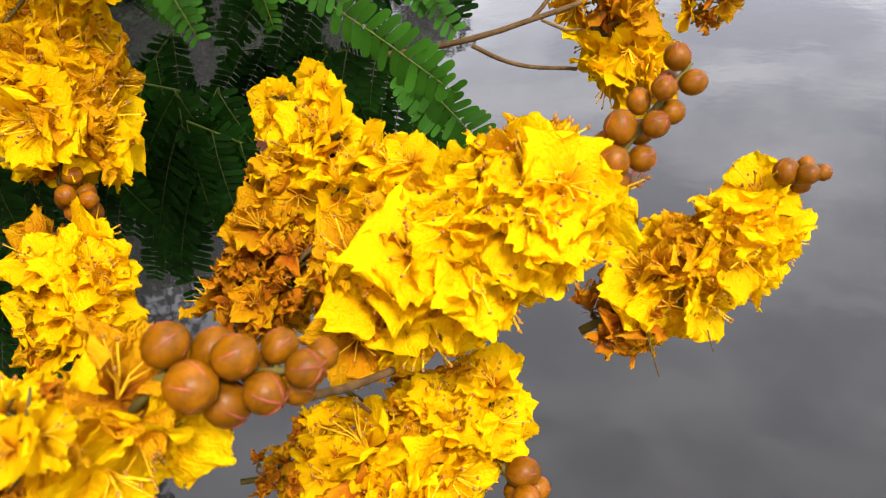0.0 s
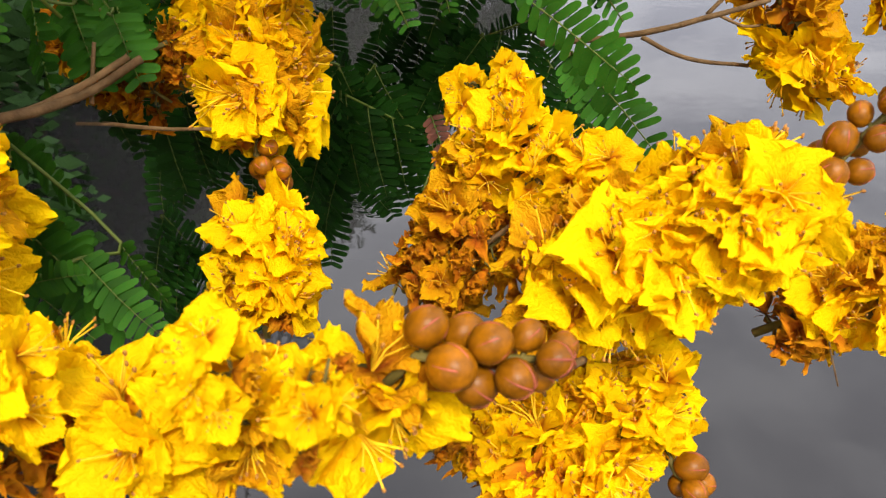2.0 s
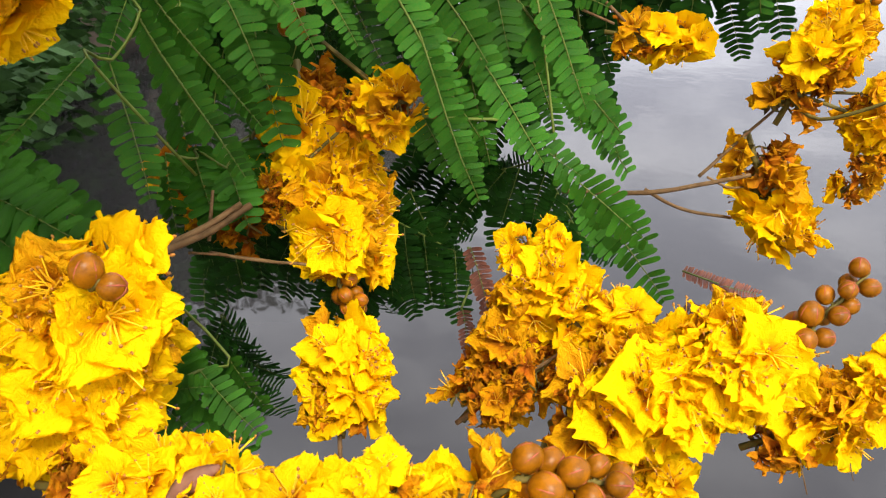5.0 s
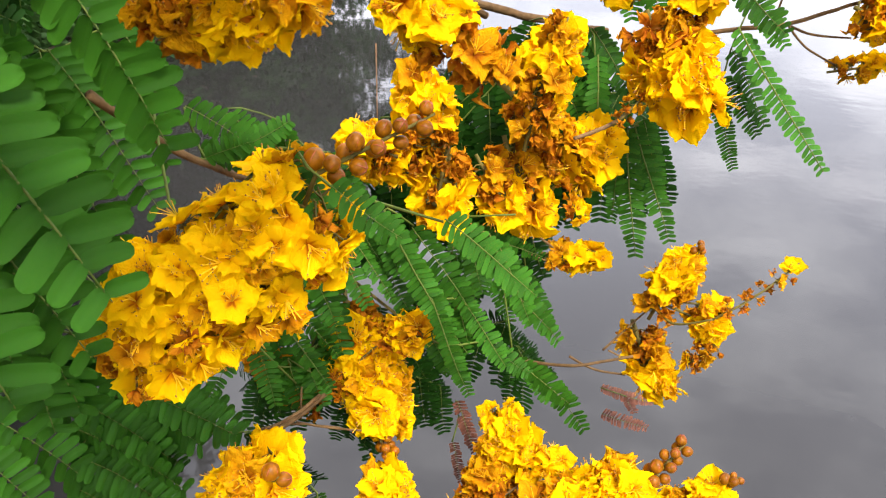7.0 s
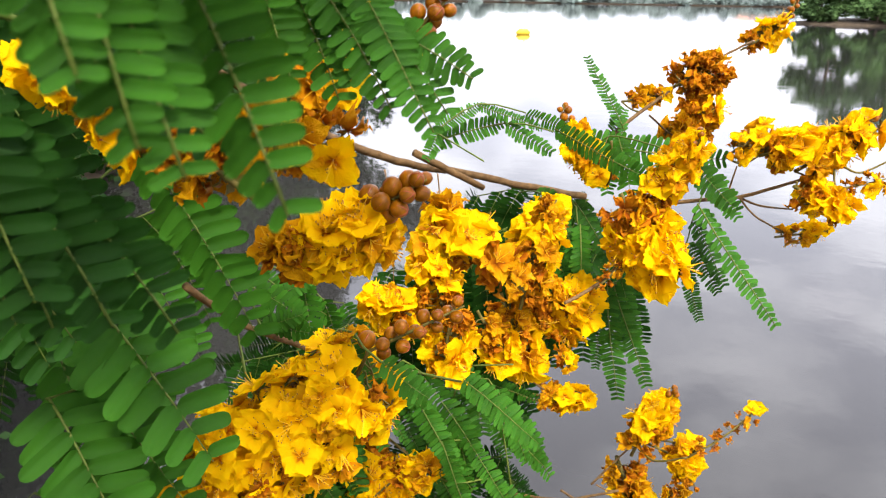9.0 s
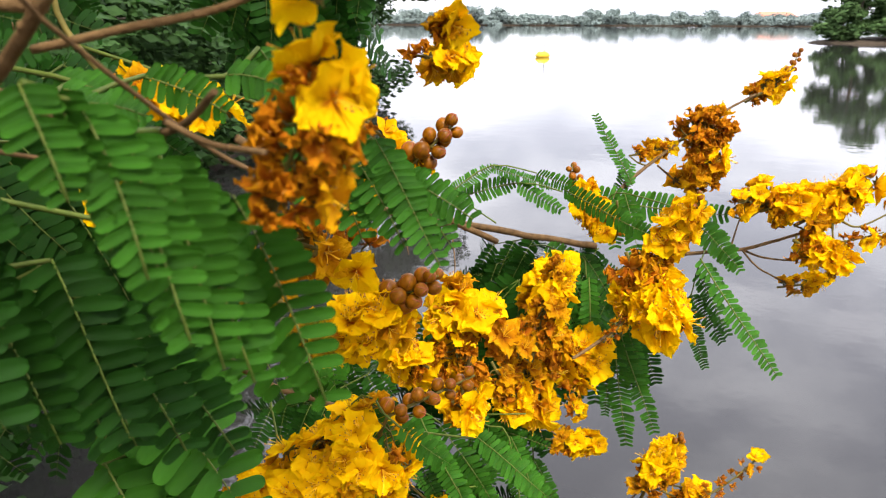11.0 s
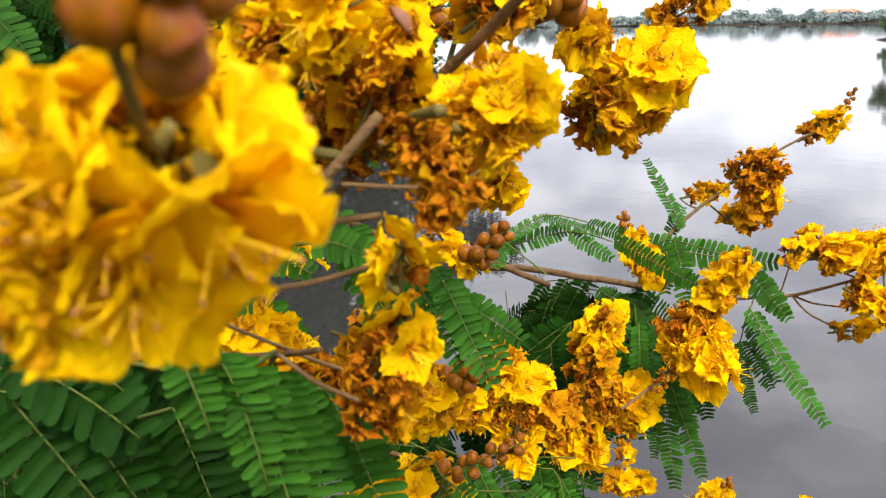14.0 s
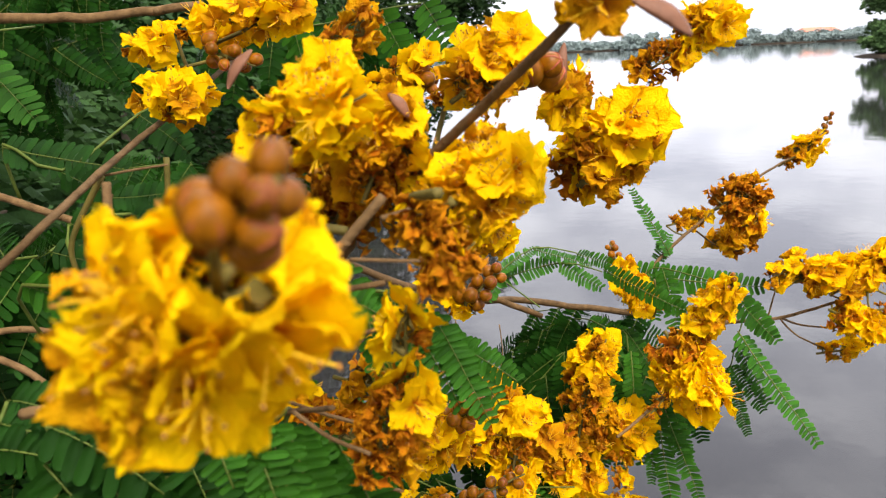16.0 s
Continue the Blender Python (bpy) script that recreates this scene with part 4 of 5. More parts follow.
flower_spike((1.1267, 1.0827, 2.4228), (1.1600, 1.0746, 2.4302), 0.0102, 9, 0.5, 1, None, root=(1.1220, 1.0894, 2.4368))
flower_spike((1.1697, 1.0778, 2.4478), (1.2032, 1.0755, 2.4728), 0.0170, 16, 0.3, 1, None, root=(1.1280, 1.0883, 2.4392))
flower_spike((1.0785, 1.2390, 2.4850), (1.1302, 1.2475, 2.4993), 0.0237, 28, 0.95, 1, None, root=(1.0774, 1.2272, 2.4933))
flower_spike((1.0297, 1.2456, 2.4704), (1.0757, 1.2540, 2.4756), 0.0126, 12, 0.55, 1, None, root=(1.0378, 1.2342, 2.4615))
flower_spike((1.1252, 1.3023, 2.4251), (1.1600, 1.3027, 2.4582), 0.0255, 22, 0.85, 1, None, root=(1.1267, 1.2961, 2.4251))
flower_spike((1.1854, 1.2925, 2.5138), (1.2262, 1.2883, 2.5384), 0.0150, 16, 0.35, 1, ((1.2285, 1.2895, 2.5418), (1.2394, 1.2929, 2.5643), 8, 0.0029), root=(1.1872, 1.2991, 2.5127))
flower_spike((0.6822, 0.8849, 2.4684), (0.7187, 0.8672, 2.4833), 0.0137, 40, 0.42, 1, ((0.7130, 0.8674, 2.4881), (0.7298, 0.8613, 2.4991), 12, 0.0032))
flower_spike((0.6669, 0.8231, 2.5097), (0.6248, 0.8304, 2.5435), 0.0127, 36, 0.35, 0.85, None)
flower_spike((0.6825, 0.8913, 2.5200), (0.7099, 0.8812, 2.5306), 0.0123, 18, 0.75, 1, None)
flower_spike((0.7101, 0.8816, 2.5527), (0.7262, 0.8657, 2.5362), 0.0070, 12, 0.15, 1, ((0.7217, 0.8643, 2.5421), (0.7364, 0.8612, 2.5565), 11, 0.0029))
flower_spike((0.6305, 0.8123, 2.5752), (0.6576, 0.7945, 2.5685), 0.0068, 12, 0.1, 0.8, None, root=(0.6174, 0.8208, 2.6150))
flower_spike((0.7110, 0.8267, 2.5813), (0.7281, 0.8178, 2.5792), 0.0066, 11, 0.25, 0.8, None)
flower_spike((0.5927, 0.8005, 2.5855), (0.6012, 0.7988, 2.5866), 0.0036, 6, 0.8, 0.7, None, root=(0.6027, 0.7966, 2.6138))
flower_spike((0.6611, 0.7043, 2.5647), (0.6690, 0.6966, 2.5867), 0.0082, 21, 0.9, 0.66, None, root=(0.6612, 0.7057, 2.5702))
flower_spike((0.6669, 0.6899, 2.5944), (0.6672, 0.6889, 2.6025), 0.0046, 3, 0, 0.75, None, root=(0.6638, 0.6913, 2.5985))
flower_spike((0.6451, 0.7011, 2.6272), (0.6627, 0.6901, 2.6370), 0.0074, 16, 0.25, 0.68, None, root=(0.6593, 0.6979, 2.6138))
flower_spike((0.6590, 0.7246, 2.6089), (0.6688, 0.7180, 2.6270), 0.0098, 24, 1, 0.65, None, root=(0.6581, 0.7174, 2.6021))
flower_spike((0.6760, 0.7029, 2.6134), (0.6913, 0.6958, 2.6231), 0.0082, 24, 0.2, 0.75, None, root=(0.6776, 0.6949, 2.6183))
flower_spike((0.6696, 0.6908, 2.6186), (0.6750, 0.6856, 2.6090), 0.0048, 12, 1, 0.7, None, root=(0.6720, 0.6815, 2.6221))
flower_spike((0.7296, 0.7775, 2.6064), (0.7498, 0.7681, 2.6188), 0.0100, 26, 0.2, 0.85, None)
flower_spike((0.7516, 0.8247, 2.6199), (0.7529, 0.8289, 2.6373), 0.0086, 12, 1, 0.85, None)
flower_spike((0.7755, 0.8229, 2.6313), (0.7925, 0.8155, 2.6429), 0.0079, 16, 0.8, 0.8, None)
flower_spike((0.7716, 0.7872, 2.6464), (0.7864, 0.7790, 2.6487), 0.0072, 12, 0.1, 0.75, None)
flower_spike((0.6951, 0.7654, 2.6324), (0.7047, 0.7463, 2.6452), 0.0086, 16, 0.2, 0.75, ((0.7123, 0.7523, 2.6347), (0.7138, 0.7489, 2.6417), 6, 0.0038), root=(0.6836, 0.7201, 2.6171))
flower_spike((0.6209, 0.9122, 2.6554), (0.6672, 0.8718, 2.6611), 0.0116, 18, 0.1, 0.9, ((0.6282, 0.8876, 2.6482), (0.6467, 0.8718, 2.6410), 9, 0.0029), root=(0.6236, 0.9166, 2.6342))
flower_spike((0.6018, 0.8915, 2.6307), (0.6306, 0.8803, 2.6341), 0.0087, 9, 0.05, 0.9, None, root=(0.6169, 0.8921, 2.6295))
flower_spike((0.5900, 0.9682, 2.6486), (0.6123, 0.9542, 2.6544), 0.0095, 11, 0.3, 0.9, None, root=(0.6367, 0.9571, 2.6461))
flower_spike((0.6780, 0.8393, 2.6259), (0.7054, 0.8320, 2.6409), 0.0089, 14, 0.2, 0.9, ((0.6995, 0.8318, 2.6351), (0.7053, 0.8305, 2.6328), 5, 0.0027))
flower_spike((0.6667, 0.7669, 2.6442), (0.6765, 0.7675, 2.6549), 0.0071, 9, 1, 0.8, None, root=(0.6844, 0.7233, 2.6165))
flower_spike((0.6921, 0.6795, 2.6522), (0.6974, 0.6710, 2.6485), 0.0046, 5, 1, 0.75, None, root=(0.6923, 0.6741, 2.6474))
flower_spike((0.7082, 0.7901, 2.5875), (0.7149, 0.7893, 2.5919), 0.0041, 6, 0.2, 0.8, None)
flower_spike((0.6389, 0.6347, 2.6196), (0.6431, 0.6263, 2.6277), 0.0110, 13, 0.04, 0.97, ((0.6430, 0.6137, 2.6326), (0.6472, 0.6114, 2.6364), 9, 0.0015), root=(0.6352, 0.6670, 2.6011), large=True)
flower_spike((0.6485, 0.7025, 2.6255), (0.6598, 0.7014, 2.6411), 0.0067, 18, 0.45, 0.9, None)
flower_spike((0.6648, 0.7111, 2.6181), (0.6731, 0.7110, 2.6354), 0.0071, 18, 0.6, 0.9, None)
flower_spike((0.6828, 0.7136, 2.6127), (0.6948, 0.7093, 2.6247), 0.0088, 18, 0.15, 0.95, None)
flower_spike((0.6717, 0.7227, 2.6192), (0.6861, 0.7138, 2.6157), 0.0066, 16, 1, 0.85, None)
flower_spike((0.6915, 0.7438, 2.6329), (0.7080, 0.7438, 2.6446), 0.0084, 14, 0.3, 0.9, None)
flower_spike((0.6218, 0.8391, 2.6256), (0.6190, 0.8431, 2.6387), 0.0090, 8, 0.1, 0.85, None)
flower_spike((0.7324, 0.7660, 2.6074), (0.7485, 0.7628, 2.6262), 0.0120, 18, 0.2, 0.95, None)
flower_spike((0.6707, 0.6858, 2.6067), (0.6779, 0.6831, 2.6134), 0.0042, 10, 1, 0.8, None)
flower_spike((0.7196, 0.9154, 2.1908), (0.7285, 0.9216, 2.2129), 0.0096, 9, 0.15, 0.85, None, large=True)
flower_spike((0.7607, 0.9071, 2.2004), (0.7634, 0.9129, 2.2165), 0.0080, 8, 0.1, 0.85, None, large=True)
flower_spike((0.7763, 0.8996, 2.1994), (0.7825, 0.9024, 2.2133), 0.0071, 7, 0.1, 0.8, None, large=True)
flower_spike((0.8115, 1.0932, 2.3489), (0.8044, 1.1124, 2.3988), 0.0196, 22, 0.4, 0.72, None)
flower_spike((0.8702, 1.1136, 2.3521), (0.9049, 1.1241, 2.4159), 0.0216, 24, 0.4, 0.72, None)
flower_spike((0.8949, 1.1034, 2.3168), (0.9281, 1.1060, 2.3554), 0.0194, 18, 0.6, 0.72, None)
flower_spike((0.7846, 1.0904, 2.3529), (0.7596, 1.1008, 2.3597), 0.0168, 16, 0.2, 0.72, None)
flower_spike((0.8432, 1.1049, 2.3384), (0.8619, 1.0878, 2.3059), 0.0187, 18, 0.5, 0.72, None)
flower_spike((0.6942, 1.1198, 2.2141), (0.7323, 1.0759, 2.1933), 0.0159, 30, 1, 0.72, None)
flower_spike((0.6671, 0.7202, 2.6114), (0.6842, 0.7143, 2.6214), 0.0076, 16, 0.6, 0.85, None)
flower_spike((0.6685, 0.8488, 2.5224), (0.7018, 0.8398, 2.5131), 0.0130, 12, 0.9, 0.8, None)
flower_spike((0.7264, 0.7616, 2.6319), (0.7216, 0.7607, 2.6250), 0.0065, 10, 0.5, 0.8, None)
twig([(0.6904, 1.0310, 2.2106), (0.7096, 1.0456, 2.2086), (0.7327, 1.0575, 2.2152)], 0.00170, 0.00138)
twig([(0.7139, 1.0624, 2.1941), (0.7331, 1.0514, 2.1944), (0.7522, 1.0417, 2.1957)], 0.00077, 0.00055)
twig([(0.7159, 1.0502, 2.2056), (0.7188, 1.0618, 2.2207)], 0.00074, 0.00063)
twig([(0.8699, 1.0922, 2.1930), (0.8967, 1.0631, 2.2024), (0.9143, 1.0550, 2.2077), (0.9341, 1.0470, 2.2141)], 0.00118, 0.00086)
twig([(0.9075, 1.0864, 2.1928), (0.9223, 1.0762, 2.1862), (0.9421, 1.0666, 2.1840)], 0.00093, 0.00071)
twig([(0.9267, 1.0741, 2.2025), (0.9439, 1.0723, 2.2206), (0.9621, 1.0703, 2.2387)], 0.00083, 0.00060)
twig([(0.9303, 1.0729, 2.2025), (0.9384, 1.0688, 2.1989), (0.9455, 1.0674, 2.1987)], 0.00060, 0.00048)
twig([(0.8811, 1.0949, 2.1890), (0.8861, 1.0822, 2.1766)], 0.00068, 0.00057)
twig([(0.8758, 1.1010, 2.2727), (0.8885, 1.0948, 2.2674)], 0.00055, 0.00055)
twig([(0.6658, 1.1371, 2.5143), (0.7257, 1.1610, 2.4734), (0.7705, 1.1835, 2.4493), (0.8214, 1.2062, 2.4288), (0.8688, 1.2316, 2.4156), (0.9302, 1.2411, 2.3986), (0.9924, 1.2406, 2.3852)], 0.00304, 0.00316)
twig([(0.6488, 0.9643, 2.4318), (0.6743, 0.9925, 2.3980), (0.7068, 1.0200, 2.3694), (0.7455, 1.0305, 2.3445)], 0.00185, 0.00150)
twig([(1.0000, 1.1654, 2.3938), (1.0384, 1.1445, 2.4027), (1.0682, 1.1279, 2.4078), (1.0982, 1.1101, 2.4214), (1.1398, 1.1010, 2.4349)], 0.00183, 0.00110)
twig([(1.0725, 1.1331, 2.4068), (1.0874, 1.1232, 2.4009), (1.1086, 1.1105, 2.3999)], 0.00111, 0.00062)
twig([(1.0683, 1.1274, 2.4088), (1.0813, 1.1210, 2.3934), (1.1053, 1.1142, 2.3803)], 0.00085, 0.00073)
twig([(1.0601, 1.1312, 2.4087), (1.0689, 1.1351, 2.4316)], 0.00085, 0.00062)
twig([(0.9684, 1.1973, 2.4281), (1.0128, 1.2222, 2.4510), (1.0859, 1.2525, 2.4835), (1.1461, 1.2722, 2.5074), (1.1833, 1.2814, 2.5203)], 0.00189, 0.00112)
twig([(1.0885, 1.3004, 2.4483), (1.1139, 1.2961, 2.4286), (1.1407, 1.2949, 2.4206)], 0.00107, 0.00083)
twig([(0.8706, 1.0293, 2.3753), (0.9212, 1.0779, 2.3666), (0.9406, 1.0779, 2.3833)], 0.00106, 0.00159)
twig([(0.8757, 1.1183, 2.2888), (0.9078, 1.1230, 2.2596)], 0.00084, 0.00084)
twig([(0.5928, 0.7332, 2.5731), (0.6003, 0.7281, 2.5753), (0.6153, 0.7202, 2.5765), (0.6261, 0.7138, 2.5838), (0.6354, 0.6998, 2.5932), (0.6439, 0.6959, 2.6005), (0.6546, 0.6914, 2.6098), (0.6643, 0.6879, 2.6212)], 0.00124, 0.00083)
twig([(0.6351, 0.7024, 2.5928), (0.6252, 0.7096, 2.5937), (0.6196, 0.7155, 2.5999), (0.6174, 0.7193, 2.6124), (0.6173, 0.7227, 2.6218)], 0.00095, 0.00085)
twig([(0.6259, 0.7117, 2.5815), (0.6357, 0.7104, 2.5776), (0.6473, 0.7116, 2.5756), (0.6542, 0.6962, 2.5823)], 0.00080, 0.00050)
twig([(0.6474, 0.7069, 2.5776), (0.6535, 0.6985, 2.5756), (0.6597, 0.6903, 2.5756)], 0.00048, 0.00038)
twig([(0.6309, 0.7136, 2.5870), (0.6456, 0.7055, 2.5904), (0.6557, 0.7018, 2.5926), (0.6648, 0.6974, 2.5959)], 0.00065, 0.00044)
twig([(0.6460, 0.6992, 2.6019), (0.6545, 0.6992, 2.6030), (0.6652, 0.6974, 2.6042)], 0.00075, 0.00053)
twig([(0.6262, 0.7097, 2.5947), (0.6239, 0.7148, 2.6020), (0.6234, 0.7228, 2.6124)], 0.00042, 0.00032)
twig([(0.6437, 0.7009, 2.5997), (0.6414, 0.7049, 2.6050), (0.6378, 0.7118, 2.6112)], 0.00043, 0.00032)
twig([(0.6143, 0.7245, 2.5753), (0.6206, 0.7250, 2.5722), (0.6290, 0.7248, 2.5702)], 0.00042, 0.00032)
twig([(0.6053, 0.7314, 2.5748), (0.6022, 0.7303, 2.5716), (0.5979, 0.7292, 2.5684)], 0.00053, 0.00043)
twig([(0.6578, 0.7376, 2.5950), (0.6692, 0.7237, 2.6128), (0.6849, 0.7023, 2.6328), (0.6916, 0.6816, 2.6454), (0.6986, 0.6747, 2.6543)], 0.00115, 0.00077)
twig([(0.6585, 0.6889, 2.6111), (0.6642, 0.6858, 2.6111), (0.6689, 0.6834, 2.6112)], 0.00036, 0.00027)
twig([(0.6654, 0.6993, 2.6154), (0.6726, 0.7020, 2.6164), (0.6799, 0.7047, 2.6196)], 0.00053, 0.00032)
twig([(0.5779, 0.7543, 2.5940), (0.5854, 0.7547, 2.5994), (0.5967, 0.7644, 2.6091), (0.6054, 0.8113, 2.6175), (0.6189, 0.8673, 2.6279), (0.6367, 0.9236, 2.6427)], 0.00097, 0.00108)
twig([(0.6017, 0.8019, 2.6132), (0.6104, 0.8001, 2.6144), (0.6202, 0.7982, 2.6155)], 0.00043, 0.00032)
twig([(0.5430, 0.8709, 2.6045), (0.5640, 0.8552, 2.5995), (0.5880, 0.8393, 2.5925), (0.6104, 0.8333, 2.5875)], 0.00148, 0.00116)
twig([(0.4911, 1.0676, 2.6716), (0.5473, 1.0554, 2.6703), (0.5820, 1.0478, 2.6713), (0.6226, 1.0402, 2.6748)], 0.00298, 0.00238)
twig([(0.5444, 0.8457, 2.5567), (0.5618, 0.8429, 2.5580), (0.5803, 0.8379, 2.5550)], 0.00130, 0.00097)
twig([(0.5588, 0.8046, 2.5654), (0.5729, 0.8003, 2.5593), (0.5891, 0.7937, 2.5467)], 0.00118, 0.00086)
twig([(0.6325, 0.6767, 2.6007), (0.6361, 0.6944, 2.5911), (0.6537, 0.7172, 2.5716), (0.6657, 0.7186, 2.5655)], 0.00024, 0.00049)
twig([(0.7994, 0.9974, 2.1477), (0.8173, 0.9916, 2.1663), (0.8386, 0.9875, 2.1843)], 0.00102, 0.00068)
twig([(0.8162, 0.9154, 2.1893), (0.8261, 0.9315, 2.1752), (0.8396, 0.9479, 2.1630)], 0.00089, 0.00101)
twig([(0.8304, 0.9543, 2.1517), (0.8369, 0.9675, 2.1318), (0.8455, 0.9727, 2.1224)], 0.00055, 0.00055)
twig([(0.8264, 0.9777, 2.1517), (0.8325, 0.9772, 2.1549)], 0.00105, 0.00105)
twig([(0.7565, 1.0046, 2.1431), (0.7551, 0.9952, 2.1282), (0.7528, 0.9820, 2.1033)], 0.00083, 0.00083)
twig([(0.6905, 1.0451, 2.2062), (0.7072, 1.0463, 2.2095), (0.7292, 1.0559, 2.2168)], 0.00144, 0.00110)
twig([(0.7063, 1.0603, 2.1961), (0.7222, 1.0575, 2.1944), (0.7395, 1.0517, 2.1930)], 0.00058, 0.00046)
twig([(0.8770, 1.1989, 2.4096), (0.8136, 1.1793, 2.4448)], 0.00255, 0.00292)
leaf([((0.7042, 1.0661, 2.2872), (0.7302, 1.0296, 2.2376), 0.0085), ((0.6938, 1.0569, 2.2731), (0.7005, 1.0306, 2.2329), 0.0081), ((0.6898, 1.0409, 2.2783), (0.6688, 1.0095, 2.2641), 0.0069), ((0.7048, 1.0764, 2.2975), (0.7370, 1.0428, 2.2493), 0.0083), ((0.6953, 1.0725, 2.2943), (0.6874, 1.0720, 2.2989), 0.0064)], root=(0.7152, 1.0508, 2.2319))
leaf([((0.7232, 1.0823, 2.3077), (0.7414, 1.0560, 2.2634), 0.0086), ((0.7198, 1.0880, 2.3174), (0.7491, 1.0640, 2.2863), 0.0080), ((0.7434, 1.0868, 2.3093), (0.7622, 1.0588, 2.2733), 0.0077), ((0.7530, 1.0880, 2.3178), (0.7763, 1.0598, 2.2735), 0.0078)], root=(0.7318, 1.0956, 2.3311))
leaf([((0.7722, 1.0793, 2.3192), (0.7944, 1.0567, 2.2839), 0.0079), ((0.7828, 1.0686, 2.3026), (0.8143, 1.0317, 2.2459), 0.0079), ((0.7919, 1.0678, 2.2958), (0.8012, 1.0426, 2.2593), 0.0075), ((0.7624, 1.0891, 2.3112), (0.7761, 1.0685, 2.2880), 0.0080), ((0.7748, 1.0805, 2.2910), (0.7888, 1.0623, 2.2611), 0.0077)], root=(0.7562, 1.1162, 2.3139))
leaf([((0.8396, 1.1454, 2.2889), (0.8724, 1.1222, 2.2622), 0.0085), ((0.8528, 1.1303, 2.2773), (0.9109, 1.0971, 2.1997), 0.0086), ((0.8420, 1.1228, 2.2684), (0.8441, 1.1066, 2.2357), 0.0078), ((0.8563, 1.1218, 2.2620), (0.8659, 1.0984, 2.2204), 0.0084), ((0.8718, 1.1186, 2.2546), (0.8808, 1.0999, 2.2206), 0.0079), ((0.8313, 1.1246, 2.2654), (0.8339, 1.0959, 2.2076), 0.0083), ((0.8837, 1.1173, 2.2460), (0.8990, 1.0980, 2.2060), 0.0075), ((0.8389, 1.1337, 2.2766), (0.8329, 1.1193, 2.2556), 0.0072)], root=(0.8706, 1.1045, 2.2952))
leaf([((0.7947, 1.0444, 2.2797), (0.8105, 1.0135, 2.2300), 0.0076), ((0.8162, 1.0539, 2.2703), (0.8395, 1.0298, 2.2353), 0.0076), ((0.8041, 1.0370, 2.2514), (0.8099, 1.0249, 2.2322), 0.0073), ((0.8295, 1.0433, 2.2462), (0.8517, 1.0253, 2.2309), 0.0076), ((0.7989, 1.0560, 2.2486), (0.8066, 1.0421, 2.2265), 0.0077)], root=(0.8425, 1.0457, 2.2375))
leaf([((0.8802, 1.0864, 2.1905), (0.9070, 1.0532, 2.1510), 0.0108), ((0.8799, 1.0896, 2.1879), (0.8888, 1.0723, 2.1684), 0.0092)], root=(0.8810, 1.0886, 2.1879))
leaf([((0.6261, 1.0535, 2.2419), (0.6713, 1.0546, 2.2193), 0.0090), ((0.6237, 1.0507, 2.2241), (0.6602, 1.0429, 2.2094), 0.0085), ((0.6231, 1.0460, 2.2150), (0.6361, 1.0279, 2.1853), 0.0083), ((0.6242, 1.0272, 2.1966), (0.6414, 1.0063, 2.1640), 0.0089), ((0.6363, 1.0493, 2.2076), (0.6531, 1.0484, 2.2166), 0.0062)], root=(0.6910, 1.0428, 2.2080), fine=True)
leaf([((0.7098, 1.0144, 2.1729), (0.7304, 0.9982, 2.1533), 0.0073), ((0.6940, 1.0061, 2.1712), (0.7141, 1.0032, 2.1734), 0.0054), ((0.7199, 1.0220, 2.1719), (0.7296, 1.0099, 2.1546), 0.0066)], root=(0.6956, 1.0334, 2.2025))
leaf([((0.6900, 1.0311, 2.1783), (0.7226, 1.0036, 2.1401), 0.0115), ((0.6822, 1.0604, 2.1935), (0.7039, 1.0449, 2.1737), 0.0081), ((0.6760, 1.0384, 2.1588), (0.7065, 1.0140, 2.1445), 0.0106)], root=(0.6857, 1.0591, 2.1922), fine=True)
leaf([((0.7247, 1.0673, 2.2271), (0.7310, 1.0552, 2.2083), 0.0088), ((0.7030, 1.0685, 2.2344), (0.7050, 1.0528, 2.2089), 0.0088), ((0.7231, 1.0810, 2.2303), (0.7291, 1.0671, 2.2081), 0.0099), ((0.7336, 1.0900, 2.2285), (0.7428, 1.0830, 2.2176), 0.0089)], root=(0.7196, 1.0940, 2.1876), fine=True)
leaf([((0.5488, 1.1004, 2.3713), (0.6333, 1.0606, 2.2797), 0.0278), ((0.5786, 1.1259, 2.4284), (0.6259, 1.0814, 2.3165), 0.0216), ((0.5548, 1.1051, 2.4285), (0.5995, 1.0881, 2.3724), 0.0234), ((0.6020, 1.1415, 2.4121), (0.6528, 1.1056, 2.3280), 0.0169), ((0.6402, 1.1477, 2.4221), (0.6624, 1.1362, 2.3662), 0.0134)], root=(0.6194, 1.1524, 2.3843), fine=True)
leaf([((0.6017, 0.9798, 2.3098), (0.6081, 0.9675, 2.2848), 0.0162), ((0.6180, 0.9855, 2.3235), (0.6350, 0.9734, 2.3054), 0.0177), ((0.5918, 1.0020, 2.3735), (0.6210, 0.9677, 2.2928), 0.0203), ((0.5904, 0.9807, 2.3452), (0.5998, 0.9700, 2.3099), 0.0179)], fine=True)
leaf([((0.5897, 1.0877, 2.2531), (0.6823, 1.0586, 2.1982), 0.0156), ((0.5449, 1.0904, 2.2579), (0.6250, 1.0422, 2.1852), 0.0165), ((0.5438, 1.0666, 2.2361), (0.6070, 1.0343, 2.1819), 0.0160), ((0.6150, 1.0741, 2.2157), (0.6368, 1.0478, 2.1762), 0.0122), ((0.5456, 1.0462, 2.2201), (0.5775, 1.0232, 2.1925), 0.0142)], fine=True)
